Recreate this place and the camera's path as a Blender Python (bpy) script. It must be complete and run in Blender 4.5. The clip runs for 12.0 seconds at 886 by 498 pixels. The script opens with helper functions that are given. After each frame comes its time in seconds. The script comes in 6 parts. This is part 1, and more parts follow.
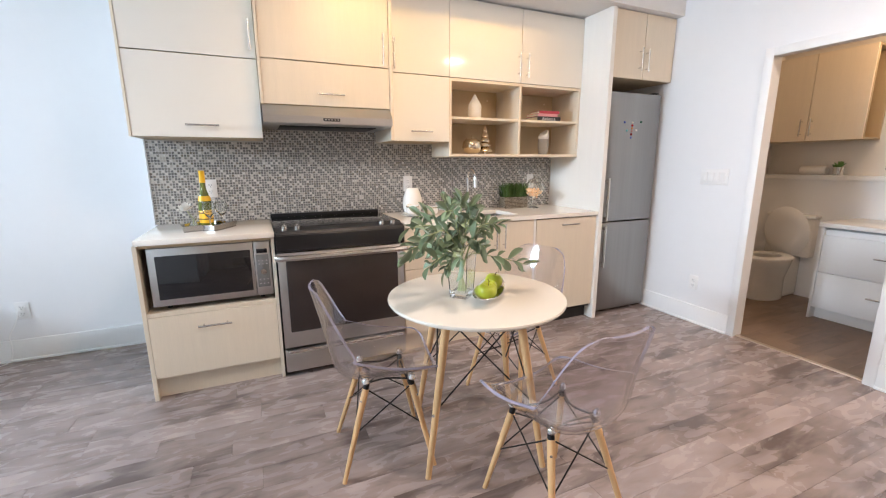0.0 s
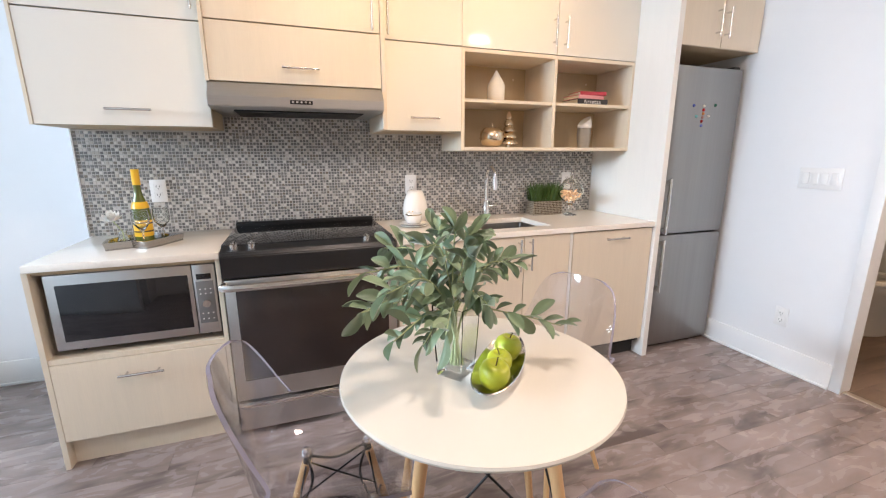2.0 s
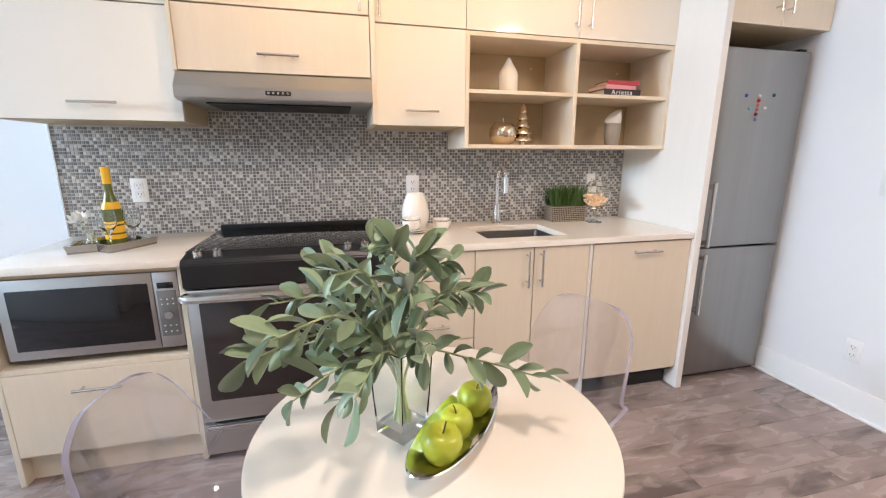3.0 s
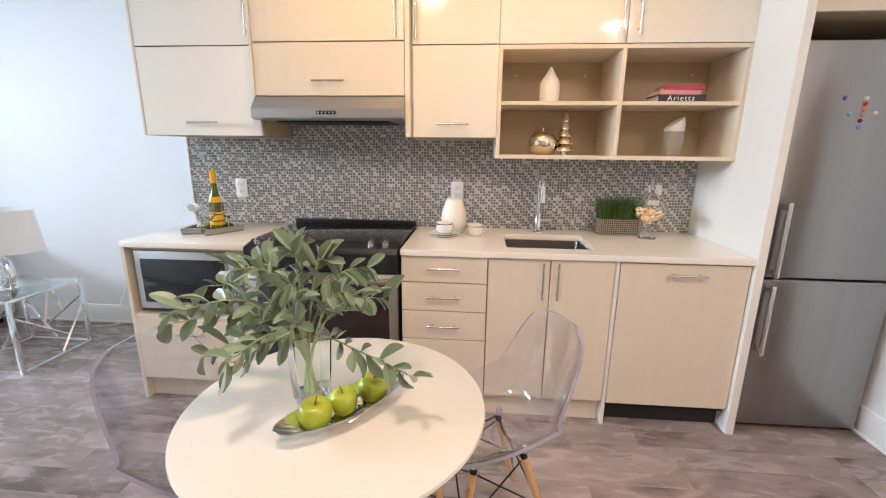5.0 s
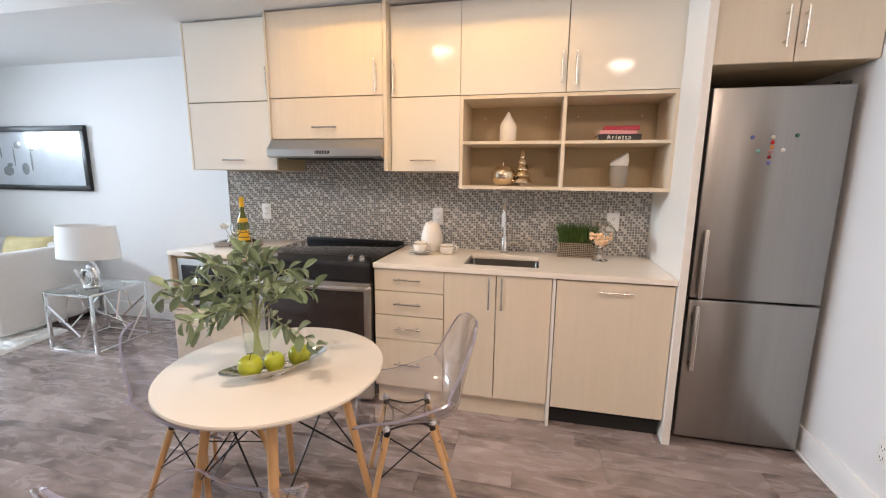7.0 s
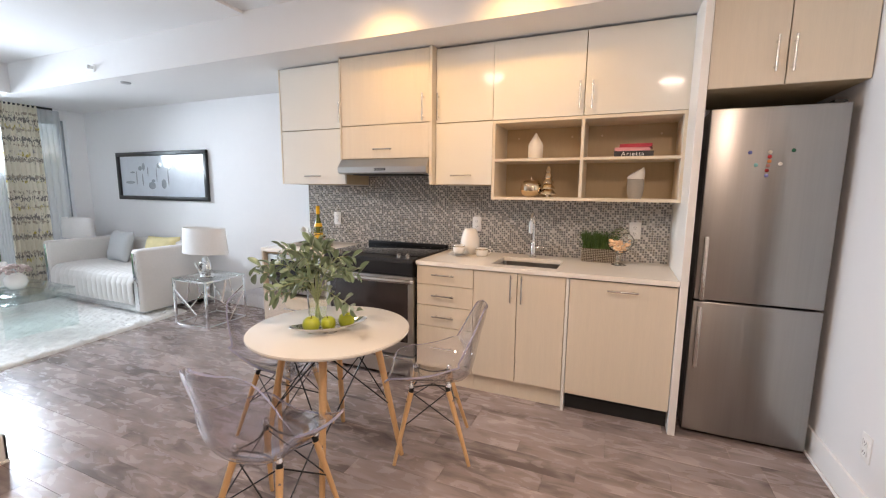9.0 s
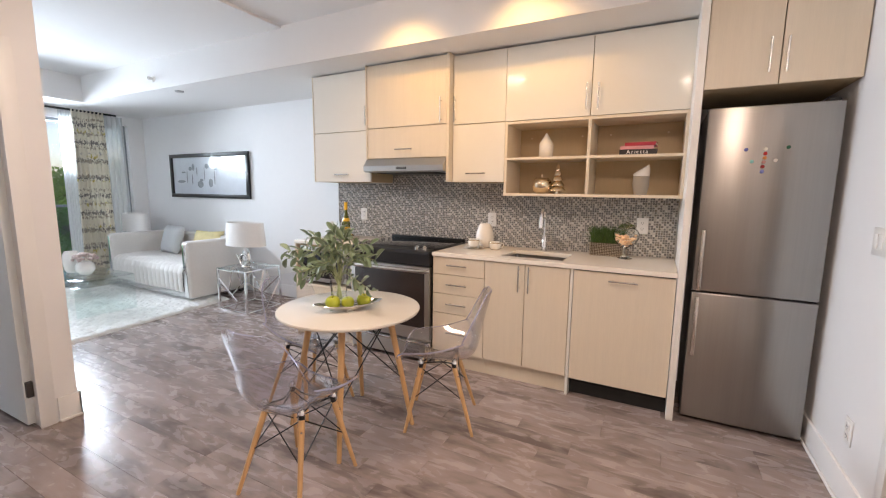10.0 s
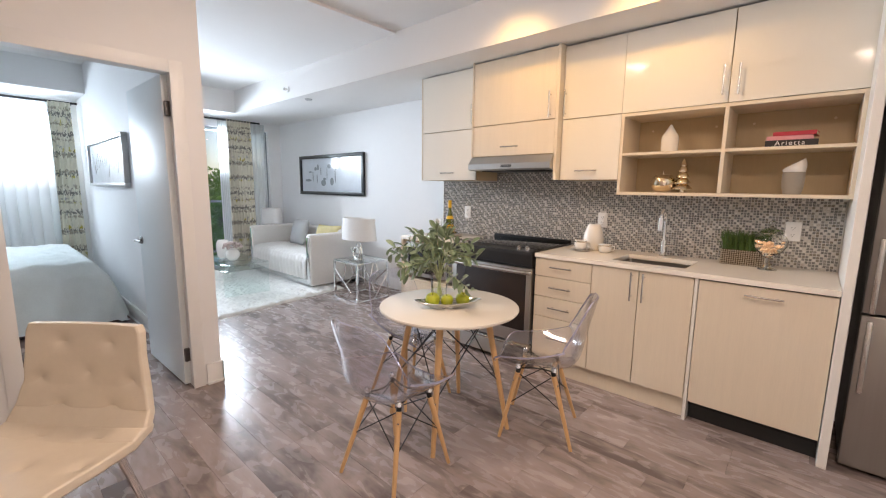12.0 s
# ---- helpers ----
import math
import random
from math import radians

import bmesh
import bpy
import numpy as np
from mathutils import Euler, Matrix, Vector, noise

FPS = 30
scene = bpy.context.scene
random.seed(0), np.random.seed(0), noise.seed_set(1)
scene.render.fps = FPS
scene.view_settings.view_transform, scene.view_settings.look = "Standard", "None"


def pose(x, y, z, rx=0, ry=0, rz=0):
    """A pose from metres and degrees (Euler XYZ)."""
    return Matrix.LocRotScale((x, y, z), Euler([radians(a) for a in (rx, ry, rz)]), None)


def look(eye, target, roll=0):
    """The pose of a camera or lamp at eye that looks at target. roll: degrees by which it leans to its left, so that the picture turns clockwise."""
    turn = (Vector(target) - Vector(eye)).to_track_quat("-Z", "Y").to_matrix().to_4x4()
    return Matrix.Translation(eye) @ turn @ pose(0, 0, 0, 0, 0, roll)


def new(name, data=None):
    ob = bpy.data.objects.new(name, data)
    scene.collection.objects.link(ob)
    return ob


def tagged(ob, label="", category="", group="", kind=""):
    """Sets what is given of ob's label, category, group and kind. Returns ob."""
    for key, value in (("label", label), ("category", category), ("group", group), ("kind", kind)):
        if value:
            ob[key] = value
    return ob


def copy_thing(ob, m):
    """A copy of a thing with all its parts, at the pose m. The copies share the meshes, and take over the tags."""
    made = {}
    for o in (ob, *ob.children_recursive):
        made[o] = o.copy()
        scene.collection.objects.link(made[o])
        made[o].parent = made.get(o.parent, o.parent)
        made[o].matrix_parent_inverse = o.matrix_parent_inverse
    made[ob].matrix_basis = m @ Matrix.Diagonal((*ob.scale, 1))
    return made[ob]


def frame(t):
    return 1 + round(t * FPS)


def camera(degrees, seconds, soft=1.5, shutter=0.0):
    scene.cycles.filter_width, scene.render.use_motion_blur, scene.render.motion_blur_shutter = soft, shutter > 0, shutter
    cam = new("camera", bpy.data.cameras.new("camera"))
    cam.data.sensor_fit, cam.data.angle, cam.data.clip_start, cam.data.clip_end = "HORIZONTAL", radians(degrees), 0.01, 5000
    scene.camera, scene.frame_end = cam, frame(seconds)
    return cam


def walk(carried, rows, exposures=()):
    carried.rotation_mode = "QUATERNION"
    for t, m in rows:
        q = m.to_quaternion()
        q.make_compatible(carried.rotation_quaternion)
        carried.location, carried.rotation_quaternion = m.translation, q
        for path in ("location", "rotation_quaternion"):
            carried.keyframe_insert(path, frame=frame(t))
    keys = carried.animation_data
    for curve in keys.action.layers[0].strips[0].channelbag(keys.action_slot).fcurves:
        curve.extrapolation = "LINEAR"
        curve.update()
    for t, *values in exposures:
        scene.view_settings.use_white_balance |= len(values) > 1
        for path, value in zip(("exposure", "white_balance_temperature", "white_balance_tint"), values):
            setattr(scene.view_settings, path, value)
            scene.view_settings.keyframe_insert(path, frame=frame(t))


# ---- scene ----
cam = camera(93.8, 12.0, soft=1.15)
PATH = [
    (0, (0.045, -0.068, 1.277), (0.838, 1.722, 0.871), -0.2),
    (0.5, (0.079, 0.008, 1.296), (0.851, 1.806, 0.881), -0.1),
    (1, (0.192, 0.176, 1.3), (0.933, 1.985, 0.877), -0.1),
    (1.5, (0.282, 0.352, 1.304), (0.994, 2.171, 0.876), -0.1),
    (2, (0.432, 0.501, 1.3), (1.087, 2.338, 0.857), -0.1),
    (2.5, (0.578, 0.602, 1.299), (1.161, 2.462, 0.853), -0.0),
    (3, (0.711, 0.694, 1.29), (1.189, 2.585, 0.848), 0.1),
    (5, (1.243, 0.527, 1.36), (1.091, 2.467, 0.898), 0.6),
    (5.5, (1.342, 0.388, 1.374), (1.093, 2.321, 0.928), 0.6),
    (6, (1.443, 0.332, 1.395), (1.138, 2.263, 0.97), 0.6),
    (6.5, (1.646, 0.293, 1.387), (1.286, 2.221, 0.996), 0.6),
    (7, (1.801, 0.22, 1.395), (1.371, 2.143, 1.051), 0.6),
    (9, (2.173, -0.125, 1.382), (1.404, 1.7, 1.103), 0.6),
    (9.5, (2.287, -0.191, 1.359), (1.445, 1.602, 1.082), 0.6),
    (10, (2.389, -0.275, 1.35), (1.476, 1.483, 1.075), 0.7),
    (10.5, (2.439, -0.307, 1.338), (1.457, 1.412, 1.06), 0.7),
    (11, (2.444, -0.311, 1.346), (1.378, 1.357, 1.062), 0.6),
    (11.5, (2.422, -0.311, 1.357), (1.249, 1.284, 1.07), 0.7),
    (12, (2.378, -0.23, 1.357), (1.058, 1.244, 1.064), 0.7),
]
EXPOSURES = [(0.0, 0.05, 6220, 20), (3.0, 0.12, 6080, 20), (6.0, -0.08, 6380, 21), (9.0, -0.16, 6680, 24), (12.0, -0.20, 6640, 23)]
walk(cam, [(t, look(eye, target, roll)) for t, eye, target, roll in PATH], EXPOSURES)

# ---- light ----
world = bpy.data.worlds.new("sky")
scene.world = world
world.use_nodes = True
wn = world.node_tree
sky = wn.nodes.new("ShaderNodeTexSky")
sky.sky_type, sky.sun_disc = "NISHITA", False
sky.sun_elevation, sky.sun_rotation = radians(48), radians(250)
wn.links.new(sky.outputs[0], wn.nodes["Background"].inputs[0])
wn.nodes["Background"].inputs[1].default_value = 0.13

sun = new("sun", bpy.data.lights.new("sun", "SUN"))
sun.data.energy, sun.data.angle, sun.data.color = 1.4, radians(12), (1, 0.95, 0.88)
sun.matrix_world = look((-20, 7, 25), (0, 0, 0))


def area(name, m, w, h, watts, colour):
    lamp = bpy.data.lights.new(name, "AREA")
    lamp.shape, lamp.size, lamp.size_y, lamp.energy, lamp.color = "RECTANGLE", w, h, watts, colour
    ob = new(name, lamp)
    ob.matrix_world = m
    return ob


DAY = (0.71, 0.90, 0.99)
WARM = (1.0, 0.60, 0.17)
SOFTW = (1.0, 0.83, 0.64)
area("daylight_living", look((-4.93, 1.78, 1.97), (3.2, 1.6, 0.8)), 1.5, 0.5, 104, DAY).data.spread = radians(92)
area("daylight_bedroom", look((-4.93, -0.5, 1.99), (3.2, 0.6, 0.7)), 1.9, 0.5, 92, DAY).data.spread = radians(150)


def point(name, place, watts, colour, radius):
    lamp = bpy.data.lights.new(name, "POINT")
    lamp.energy, lamp.color, lamp.shadow_soft_size = watts, colour, radius
    new(name, lamp).location = place


for x, y, watts in ((0.80, 0.93, 18), (2.64, 0.07, 33)):
    lamp = area("dome_lamp", look((x, y, 2.630), (x, y + 0.001, 0)), 0.26, 0.26, watts, SOFTW)
    lamp.data.shape = "DISK"
    point("dome_bulb", (x, y, 2.59), 7, SOFTW, 0.09)
point("bath_bulb", (4.3, 1.3, 2.33), 13, (1.0, 0.68, 0.36), 0.06)


def spot(name, eye, target, watts, degrees):
    lamp = bpy.data.lights.new(name, "SPOT")
    lamp.energy, lamp.color, lamp.spot_size, lamp.spot_blend, lamp.shadow_soft_size = watts, WARM, radians(degrees), 1.0, 0.03
    new(name, lamp).matrix_world = look(eye, target)


SPOTS = [((0.76, 2.02, 2.55), (0.66, 2.62, 1.85)), ((1.57, 2.02, 2.55), (1.62, 2.72, 1.85))]
for eye, target in SPOTS:
    spot("track_beam", eye, target, 23, 112)


# ---- materials ----
def mat(name, colour, rough=0.5, metal=0.0, vary=0.06, scale=6.0, stretch=(1, 1, 1), bump=0.0, bscale=60.0, coat=0.0, per=0.0, fine=0.04, trans=0.0, ior=1.45, sheen=0.0):
    """Principled material with broad and fine tone variation and a little relief; per: variation from object to object."""
    m = bpy.data.materials.new(name)
    m.use_nodes = True
    t, n = m.node_tree, m.node_tree.nodes
    p = n["Principled BSDF"]
    p.inputs["Roughness"].default_value, p.inputs["Metallic"].default_value = rough, metal
    p.inputs["Coat Weight"].default_value, p.inputs["Coat Roughness"].default_value = coat, 0.04
    p.inputs["Transmission Weight"].default_value, p.inputs["IOR"].default_value = trans, ior
    p.inputs["Sheen Weight"].default_value = sheen
    tc = n.new("ShaderNodeTexCoord")
    mp = n.new("ShaderNodeMapping")
    mp.inputs["Scale"].default_value = stretch
    t.links.new(tc.outputs["Object"], mp.inputs["Vector"])
    broad, grain = n.new("ShaderNodeTexNoise"), n.new("ShaderNodeTexNoise")
    broad.inputs["Scale"].default_value, broad.inputs["Detail"].default_value = scale, 5
    grain.inputs["Scale"].default_value, grain.inputs["Detail"].default_value = scale * 9, 4
    for tex in (broad, grain):
        t.links.new(mp.outputs[0], tex.inputs["Vector"])
    add = n.new("ShaderNodeMath")
    add.operation = "MULTIPLY_ADD"
    add.inputs[1].default_value, add.inputs[2].default_value = vary * 2, 1 - vary
    t.links.new(broad.outputs["Fac"], add.inputs[0])
    add2 = n.new("ShaderNodeMath")
    add2.operation = "MULTIPLY_ADD"
    add2.inputs[1].default_value = fine * 2
    t.links.new(grain.outputs["Fac"], add2.inputs[0])
    t.links.new(add.outputs[0], add2.inputs[2])
    value = add2.outputs[0]
    if per:
        info, add3 = n.new("ShaderNodeObjectInfo"), n.new("ShaderNodeMath")
        add3.operation = "MULTIPLY_ADD"
        add3.inputs[1].default_value = per
        t.links.new(info.outputs["Random"], add3.inputs[0])
        t.links.new(value, add3.inputs[2])
        value = add3.outputs[0]
    hsv = n.new("ShaderNodeHueSaturation")
    hsv.inputs["Color"].default_value = (*colour, 1)
    t.links.new(value, hsv.inputs["Value"])
    t.links.new(hsv.outputs[0], p.inputs["Base Color"])
    if bump:
        bt, bn = n.new("ShaderNodeTexNoise"), n.new("ShaderNodeBump")
        bt.inputs["Scale"].default_value = bscale
        bn.inputs["Strength"].default_value, bn.inputs["Distance"].default_value = bump, 0.002
        t.links.new(mp.outputs[0], bt.inputs["Vector"])
        t.links.new(bt.outputs["Fac"], bn.inputs["Height"])
        t.links.new(bn.outputs[0], p.inputs["Normal"])
    return m


def ramp_mat(name, stops, rough, driver, metal=0.0, coat=0.0):
    """Principled material whose colour is a ramp over a random value: 'island' or 'object'."""
    m = mat(name, (1, 1, 1), rough, metal, coat=coat)
    t, n = m.node_tree, m.node_tree.nodes
    src = n.new("ShaderNodeNewGeometry").outputs["Random Per Island"] if driver == "island" else n.new("ShaderNodeObjectInfo").outputs["Random"]
    ramp = n.new("ShaderNodeValToRGB")
    ramp.color_ramp.interpolation = "CONSTANT"
    e = ramp.color_ramp.elements
    while len(e) < len(stops):
        e.new(0.5)
    for k, (at, c) in enumerate(stops):
        e[k].position, e[k].color = at, (*c, 1)
    t.links.new(src, ramp.inputs[0])
    hsv = [k for k in n if k.type == "HUE_SAT"][0]
    t.links.new(ramp.outputs[0], hsv.inputs["Color"])
    return m


def plank_mat(name, light, mid, dark, rough, spread, driver="object"):
    """Printed wood boards: long grain, blotches and knots, each board shifted by its own random value."""
    m = mat(name, light, rough)
    t, n = m.node_tree, m.node_tree.nodes
    p = n["Principled BSDF"]
    tc = n.new("ShaderNodeTexCoord")
    rand = n.new("ShaderNodeObjectInfo").outputs["Random"] if driver == "object" else n.new("ShaderNodeNewGeometry").outputs["Random Per Island"]
    mul, comb, add = n.new("ShaderNodeMath"), n.new("ShaderNodeCombineXYZ"), n.new("ShaderNodeVectorMath")
    mul.operation, mul.inputs[1].default_value = "MULTIPLY", 37.0
    t.links.new(rand, mul.inputs[0])
    for k in (0, 1, 2):
        t.links.new(mul.outputs[0], comb.inputs[k])
    t.links.new(tc.outputs["Object"], add.inputs[0])
    t.links.new(comb.outputs[0], add.inputs[1])
    vals = []
    for stretch, detail, dist in (((2.4, 6.5, 3), 3, 0.6), ((5, 60, 6), 4, 0.3), ((6, 15, 5), 3, 0.9)):
        mp, tex = n.new("ShaderNodeMapping"), n.new("ShaderNodeTexNoise")
        mp.inputs["Scale"].default_value = stretch
        tex.inputs["Scale"].default_value, tex.inputs["Detail"].default_value, tex.inputs["Distortion"].default_value = 1.0, detail, dist
        t.links.new(add.outputs[0], mp.inputs["Vector"])
        t.links.new(mp.outputs[0], tex.inputs["Vector"])
        vals.append(tex.outputs["Fac"])
    s1, s2, s3, s4 = (n.new("ShaderNodeMath") for _ in range(4))
    for s, k in ((s1, 1.05), (s2, 0.18), (s3, 0.60), (s4, spread)):
        s.operation, s.inputs[1].default_value = "MULTIPLY_ADD", k
    t.links.new(vals[0], s1.inputs[0])
    s1.inputs[2].default_value = -0.415 - spread / 2
    for s, v, prev in ((s2, vals[1], s1), (s3, vals[2], s2), (s4, rand, s3)):
        t.links.new(v, s.inputs[0])
        t.links.new(prev.outputs[0], s.inputs[2])
    ramp = n.new("ShaderNodeValToRGB")
    e = ramp.color_ramp.elements
    e.new(0.5)
    for k, (at, c) in enumerate(((0.22, dark), (0.47, mid), (0.77, light))):
        e[k].position, e[k].color = at, (*c, 1)
    t.links.new(s4.outputs[0], ramp.inputs[0])
    t.links.new(ramp.outputs[0], p.inputs["Base Color"])
    bn = n.new("ShaderNodeBump")
    bn.inputs["Strength"].default_value, bn.inputs["Distance"].default_value = 0.25, 0.0015
    t.links.new(vals[1], bn.inputs["Height"])
    t.links.new(bn.outputs[0], p.inputs["Normal"])
    rr = n.new("ShaderNodeMapRange")
    rr.inputs["To Min"].default_value, rr.inputs["To Max"].default_value = rough - 0.07, rough + 0.1
    t.links.new(vals[2], rr.inputs["Value"])
    t.links.new(rr.outputs[0], p.inputs["Roughness"])
    return m


def clear(name, tint, rough=0.0, ior=1.45):
    m = bpy.data.materials.new(name)
    m.use_nodes = True
    p = m.node_tree.nodes["Principled BSDF"]
    p.inputs["Base Color"].default_value = (*tint, 1)
    p.inputs["Transmission Weight"].default_value, p.inputs["Roughness"].default_value, p.inputs["IOR"].default_value = 1, rough, ior
    return m


def pane_mat(name, tint, gloss=0.04, least=0.035, most=0.75, power=3.5):
    """Thin clear sheet: see-through with a fresnel gloss."""
    m = bpy.data.materials.new(name)
    m.use_nodes = True
    t, n = m.node_tree, m.node_tree.nodes
    n.remove(n["Principled BSDF"])
    tr, gl, mx, fw, pw = n.new("ShaderNodeBsdfTransparent"), n.new("ShaderNodeBsdfGlossy"), n.new("ShaderNodeMixShader"), n.new("ShaderNodeLayerWeight"), n.new("ShaderNodeMath")
    tr.inputs[0].default_value = (*tint, 1)
    gl.inputs["Roughness"].default_value = gloss
    fw.inputs["Blend"].default_value = 0.5
    pw.operation, pw.inputs[1].default_value = "POWER", power
    t.links.new(fw.outputs["Facing"], pw.inputs[0])
    fr = n.new("ShaderNodeMapRange")
    fr.inputs["To Min"].default_value, fr.inputs["To Max"].default_value = least, most
    t.links.new(pw.outputs[0], fr.inputs["Value"])
    t.links.new(fr.outputs[0], mx.inputs[0])
    t.links.new(tr.outputs[0], mx.inputs[1])
    t.links.new(gl.outputs[0], mx.inputs[2])
    t.links.new(mx.outputs[0], n["Material Output"].inputs[0])
    return m


def sheer_mat(name, colour, see):
    m = bpy.data.materials.new(name)
    m.use_nodes = True
    t, n = m.node_tree, m.node_tree.nodes
    n.remove(n["Principled BSDF"])
    tr, df, tl, a, b = n.new("ShaderNodeBsdfTransparent"), n.new("ShaderNodeBsdfDiffuse"), n.new("ShaderNodeBsdfTranslucent"), n.new("ShaderNodeMixShader"), n.new("ShaderNodeMixShader")
    df.inputs[0].default_value = tl.inputs[0].default_value = (*colour, 1)
    a.inputs[0].default_value, b.inputs[0].default_value = 0.6, see
    t.links.new(df.outputs[0], a.inputs[1])
    t.links.new(tl.outputs[0], a.inputs[2])
    t.links.new(a.outputs[0], b.inputs[1])
    t.links.new(tr.outputs[0], b.inputs[2])
    t.links.new(b.outputs[0], n["Material Output"].inputs[0])
    return m


def glow(name, colour, strength):
    m = bpy.data.materials.new(name)
    m.use_nodes = True
    p = m.node_tree.nodes["Principled BSDF"]
    p.inputs["Base Color"].default_value = p.inputs["Emission Color"].default_value = (*colour, 1)
    p.inputs["Emission Strength"].default_value = strength
    return m


PAINT = mat("white_wall_paint", (0.80, 0.80, 0.80), 0.6, vary=0.015, scale=1.5, fine=0.012, bump=0.06, bscale=220)
CEIL = mat("white_ceiling_paint", (0.80, 0.79, 0.78), 0.8, vary=0.015, scale=1.2, fine=0.012, bump=0.08, bscale=300)
TRIM = mat("white_trim_paint", (0.82, 0.82, 0.81), 0.35, vary=0.015, fine=0.01)
GLOSSW = mat("white_gloss_lacquer", (0.82, 0.79, 0.715), 0.07, vary=0.01, fine=0.006)
GLOSSW.node_tree.nodes["Principled BSDF"].inputs["Specular IOR Level"].default_value = 0.14
ASH = mat("pale_ash_laminate", (0.71, 0.62, 0.49), 0.38, vary=0.05, scale=2.2, stretch=(14, 14, 0.7), fine=0.05, per=0.03)
# the same ash, darkened and yellowed to paint in the shade of cabinet interiors
ASHDK = mat("ash_board_inner_shade", (0.52, 0.405, 0.25), 0.45, vary=0.05, scale=2.2, stretch=(14, 14, 0.8), fine=0.05)
PANELW = mat("cream_white_panel", (0.80, 0.78, 0.73), 0.35, vary=0.03, scale=2.2, stretch=(14, 14, 0.7), fine=0.03)
SINKST = mat("dark_sink_steel", (0.30, 0.28, 0.26), 0.35, 1.0, vary=0.08)
QUARTZ = mat("cream_quartz", (0.84, 0.79, 0.71), 0.16, vary=0.02, scale=14, fine=0.05, coat=0.2)
STEEL = mat("brushed_stainless_steel", (0.52, 0.51, 0.49), 0.30, 1.0, vary=0.05, scale=3, stretch=(1, 1, 60), fine=0.05)
LEVERST = mat("dark_lever_steel", (0.26, 0.255, 0.25), 0.25, 1.0, vary=0.03)
STEELH = mat("satin_steel", (0.62, 0.60, 0.57), 0.25, 1.0, vary=0.03)
# wide upright bands in the colour stand in for streaked reflections on the steel
FRIDGE = mat("fridge_steel_painted_streaks", (0.32, 0.305, 0.29), 0.31, 1.0, vary=0.16, scale=1.2, stretch=(9, 9, 0.25), fine=0.05)
CHROME = mat("chrome", (0.86, 0.86, 0.87), 0.05, 1.0, vary=0.01, fine=0.01)
fp = FRIDGE.node_tree.nodes["Principled BSDF"]
fp.inputs["Anisotropic"].default_value, fp.inputs["Anisotropic Rotation"].default_value = 0.75, 0.25
tg = FRIDGE.node_tree.nodes.new("ShaderNodeTangent")
tg.direction_type, tg.axis = "RADIAL", "Z"
FRIDGE.node_tree.links.new(tg.outputs[0], fp.inputs["Tangent"])
BLACKGL = mat("black_glass", (0.012, 0.012, 0.014), 0.05, vary=0.05, fine=0.02, coat=0.3)
OVENGL = mat("smoked_oven_glass", (0.028, 0.02, 0.018), 0.06, vary=0.1, fine=0.03, coat=0.4)
BLACKM = mat("black_metal", (0.02, 0.02, 0.02), 0.4, 0.6, vary=0.05)
DARKBAND = mat("dark_steel_band", (0.05, 0.05, 0.052), 0.3, 0.8, vary=0.05)
BLACKP = mat("black_plastic", (0.018, 0.018, 0.018), 0.5, vary=0.05)
DARKGAP = mat("dark_recess", (0.03, 0.027, 0.025), 0.8)
WHITEP = mat("white_plastic", (0.82, 0.81, 0.79), 0.3, vary=0.01, fine=0.01)
SLOT = mat("dark_slot", (0.05, 0.05, 0.05), 0.6)
BEECH = mat("beech_wood", (0.56, 0.34, 0.16), 0.42, vary=0.12, scale=3, stretch=(22, 22, 1.4), fine=0.10, per=0.1)
TABLEW = mat("white_table_lacquer", (0.74, 0.69, 0.60), 0.22, vary=0.012, fine=0.01, coat=0.2)
SHELL = pane_mat("clear_polycarbonate", (0.970, 0.970, 0.998), 0.03, 0.045, 0.9, 2.6)
RIM = mat("polycarbonate_edge", (0.55, 0.54, 0.72), 0.06, vary=0.03, trans=0.65)
VASEGL = clear("clear_glass", (0.95, 0.97, 0.96), 0.0, 1.45)
PANE = pane_mat("window_glass", (0.93, 0.97, 0.96))
TINTGL = pane_mat("green_tinted_glass", (0.70, 0.90, 0.86))
TOPGL = pane_mat("table_glass", (0.945, 0.978, 0.972), 0.01)
LEAF = mat("sage_green_leaf", (0.122, 0.168, 0.094), 0.42, vary=0.28, scale=9, fine=0.14, per=0.9, sheen=0.4)
STEM = mat("green_stem", (0.36, 0.40, 0.20), 0.6, vary=0.1)
APPLE = mat("green_apple_skin", (0.37, 0.41, 0.028), 0.28, vary=0.15, scale=9, fine=0.08, coat=0.3)
BARK = mat("brown_stalk", (0.08, 0.05, 0.02), 0.7)
SILVER = mat("polished_silver", (0.75, 0.75, 0.74), 0.12, 1.0, vary=0.03)
DISHIN = mat("dark_green_glaze", (0.075, 0.085, 0.03), 0.22, 0.3, vary=0.1)
CERAMIC = mat("white_ceramic", (0.82, 0.80, 0.76), 0.25, vary=0.02, fine=0.01, coat=0.2)
GREYCER = mat("grey_matte_ceramic", (0.33, 0.31, 0.28), 0.6, vary=0.06)
GOLD = mat("champagne_gold", (0.70, 0.60, 0.46), 0.13, 1.0, vary=0.05)
BOTTLE = mat("green_bottle_glass", (0.10, 0.12, 0.02), 0.08, coat=0.4)
YELLOW = mat("yellow_foil", (0.78, 0.45, 0.02), 0.3, vary=0.05)
PETAL = mat("white_petal", (0.85, 0.84, 0.80), 0.6, vary=0.04)
GRASS = mat("dark_green_grass", (0.055, 0.105, 0.02), 0.5, vary=0.3, scale=30, fine=0.15)
BASKET = mat("woven_silver_bead", (0.42, 0.37, 0.30), 0.35, 0.6, vary=0.2, scale=40)
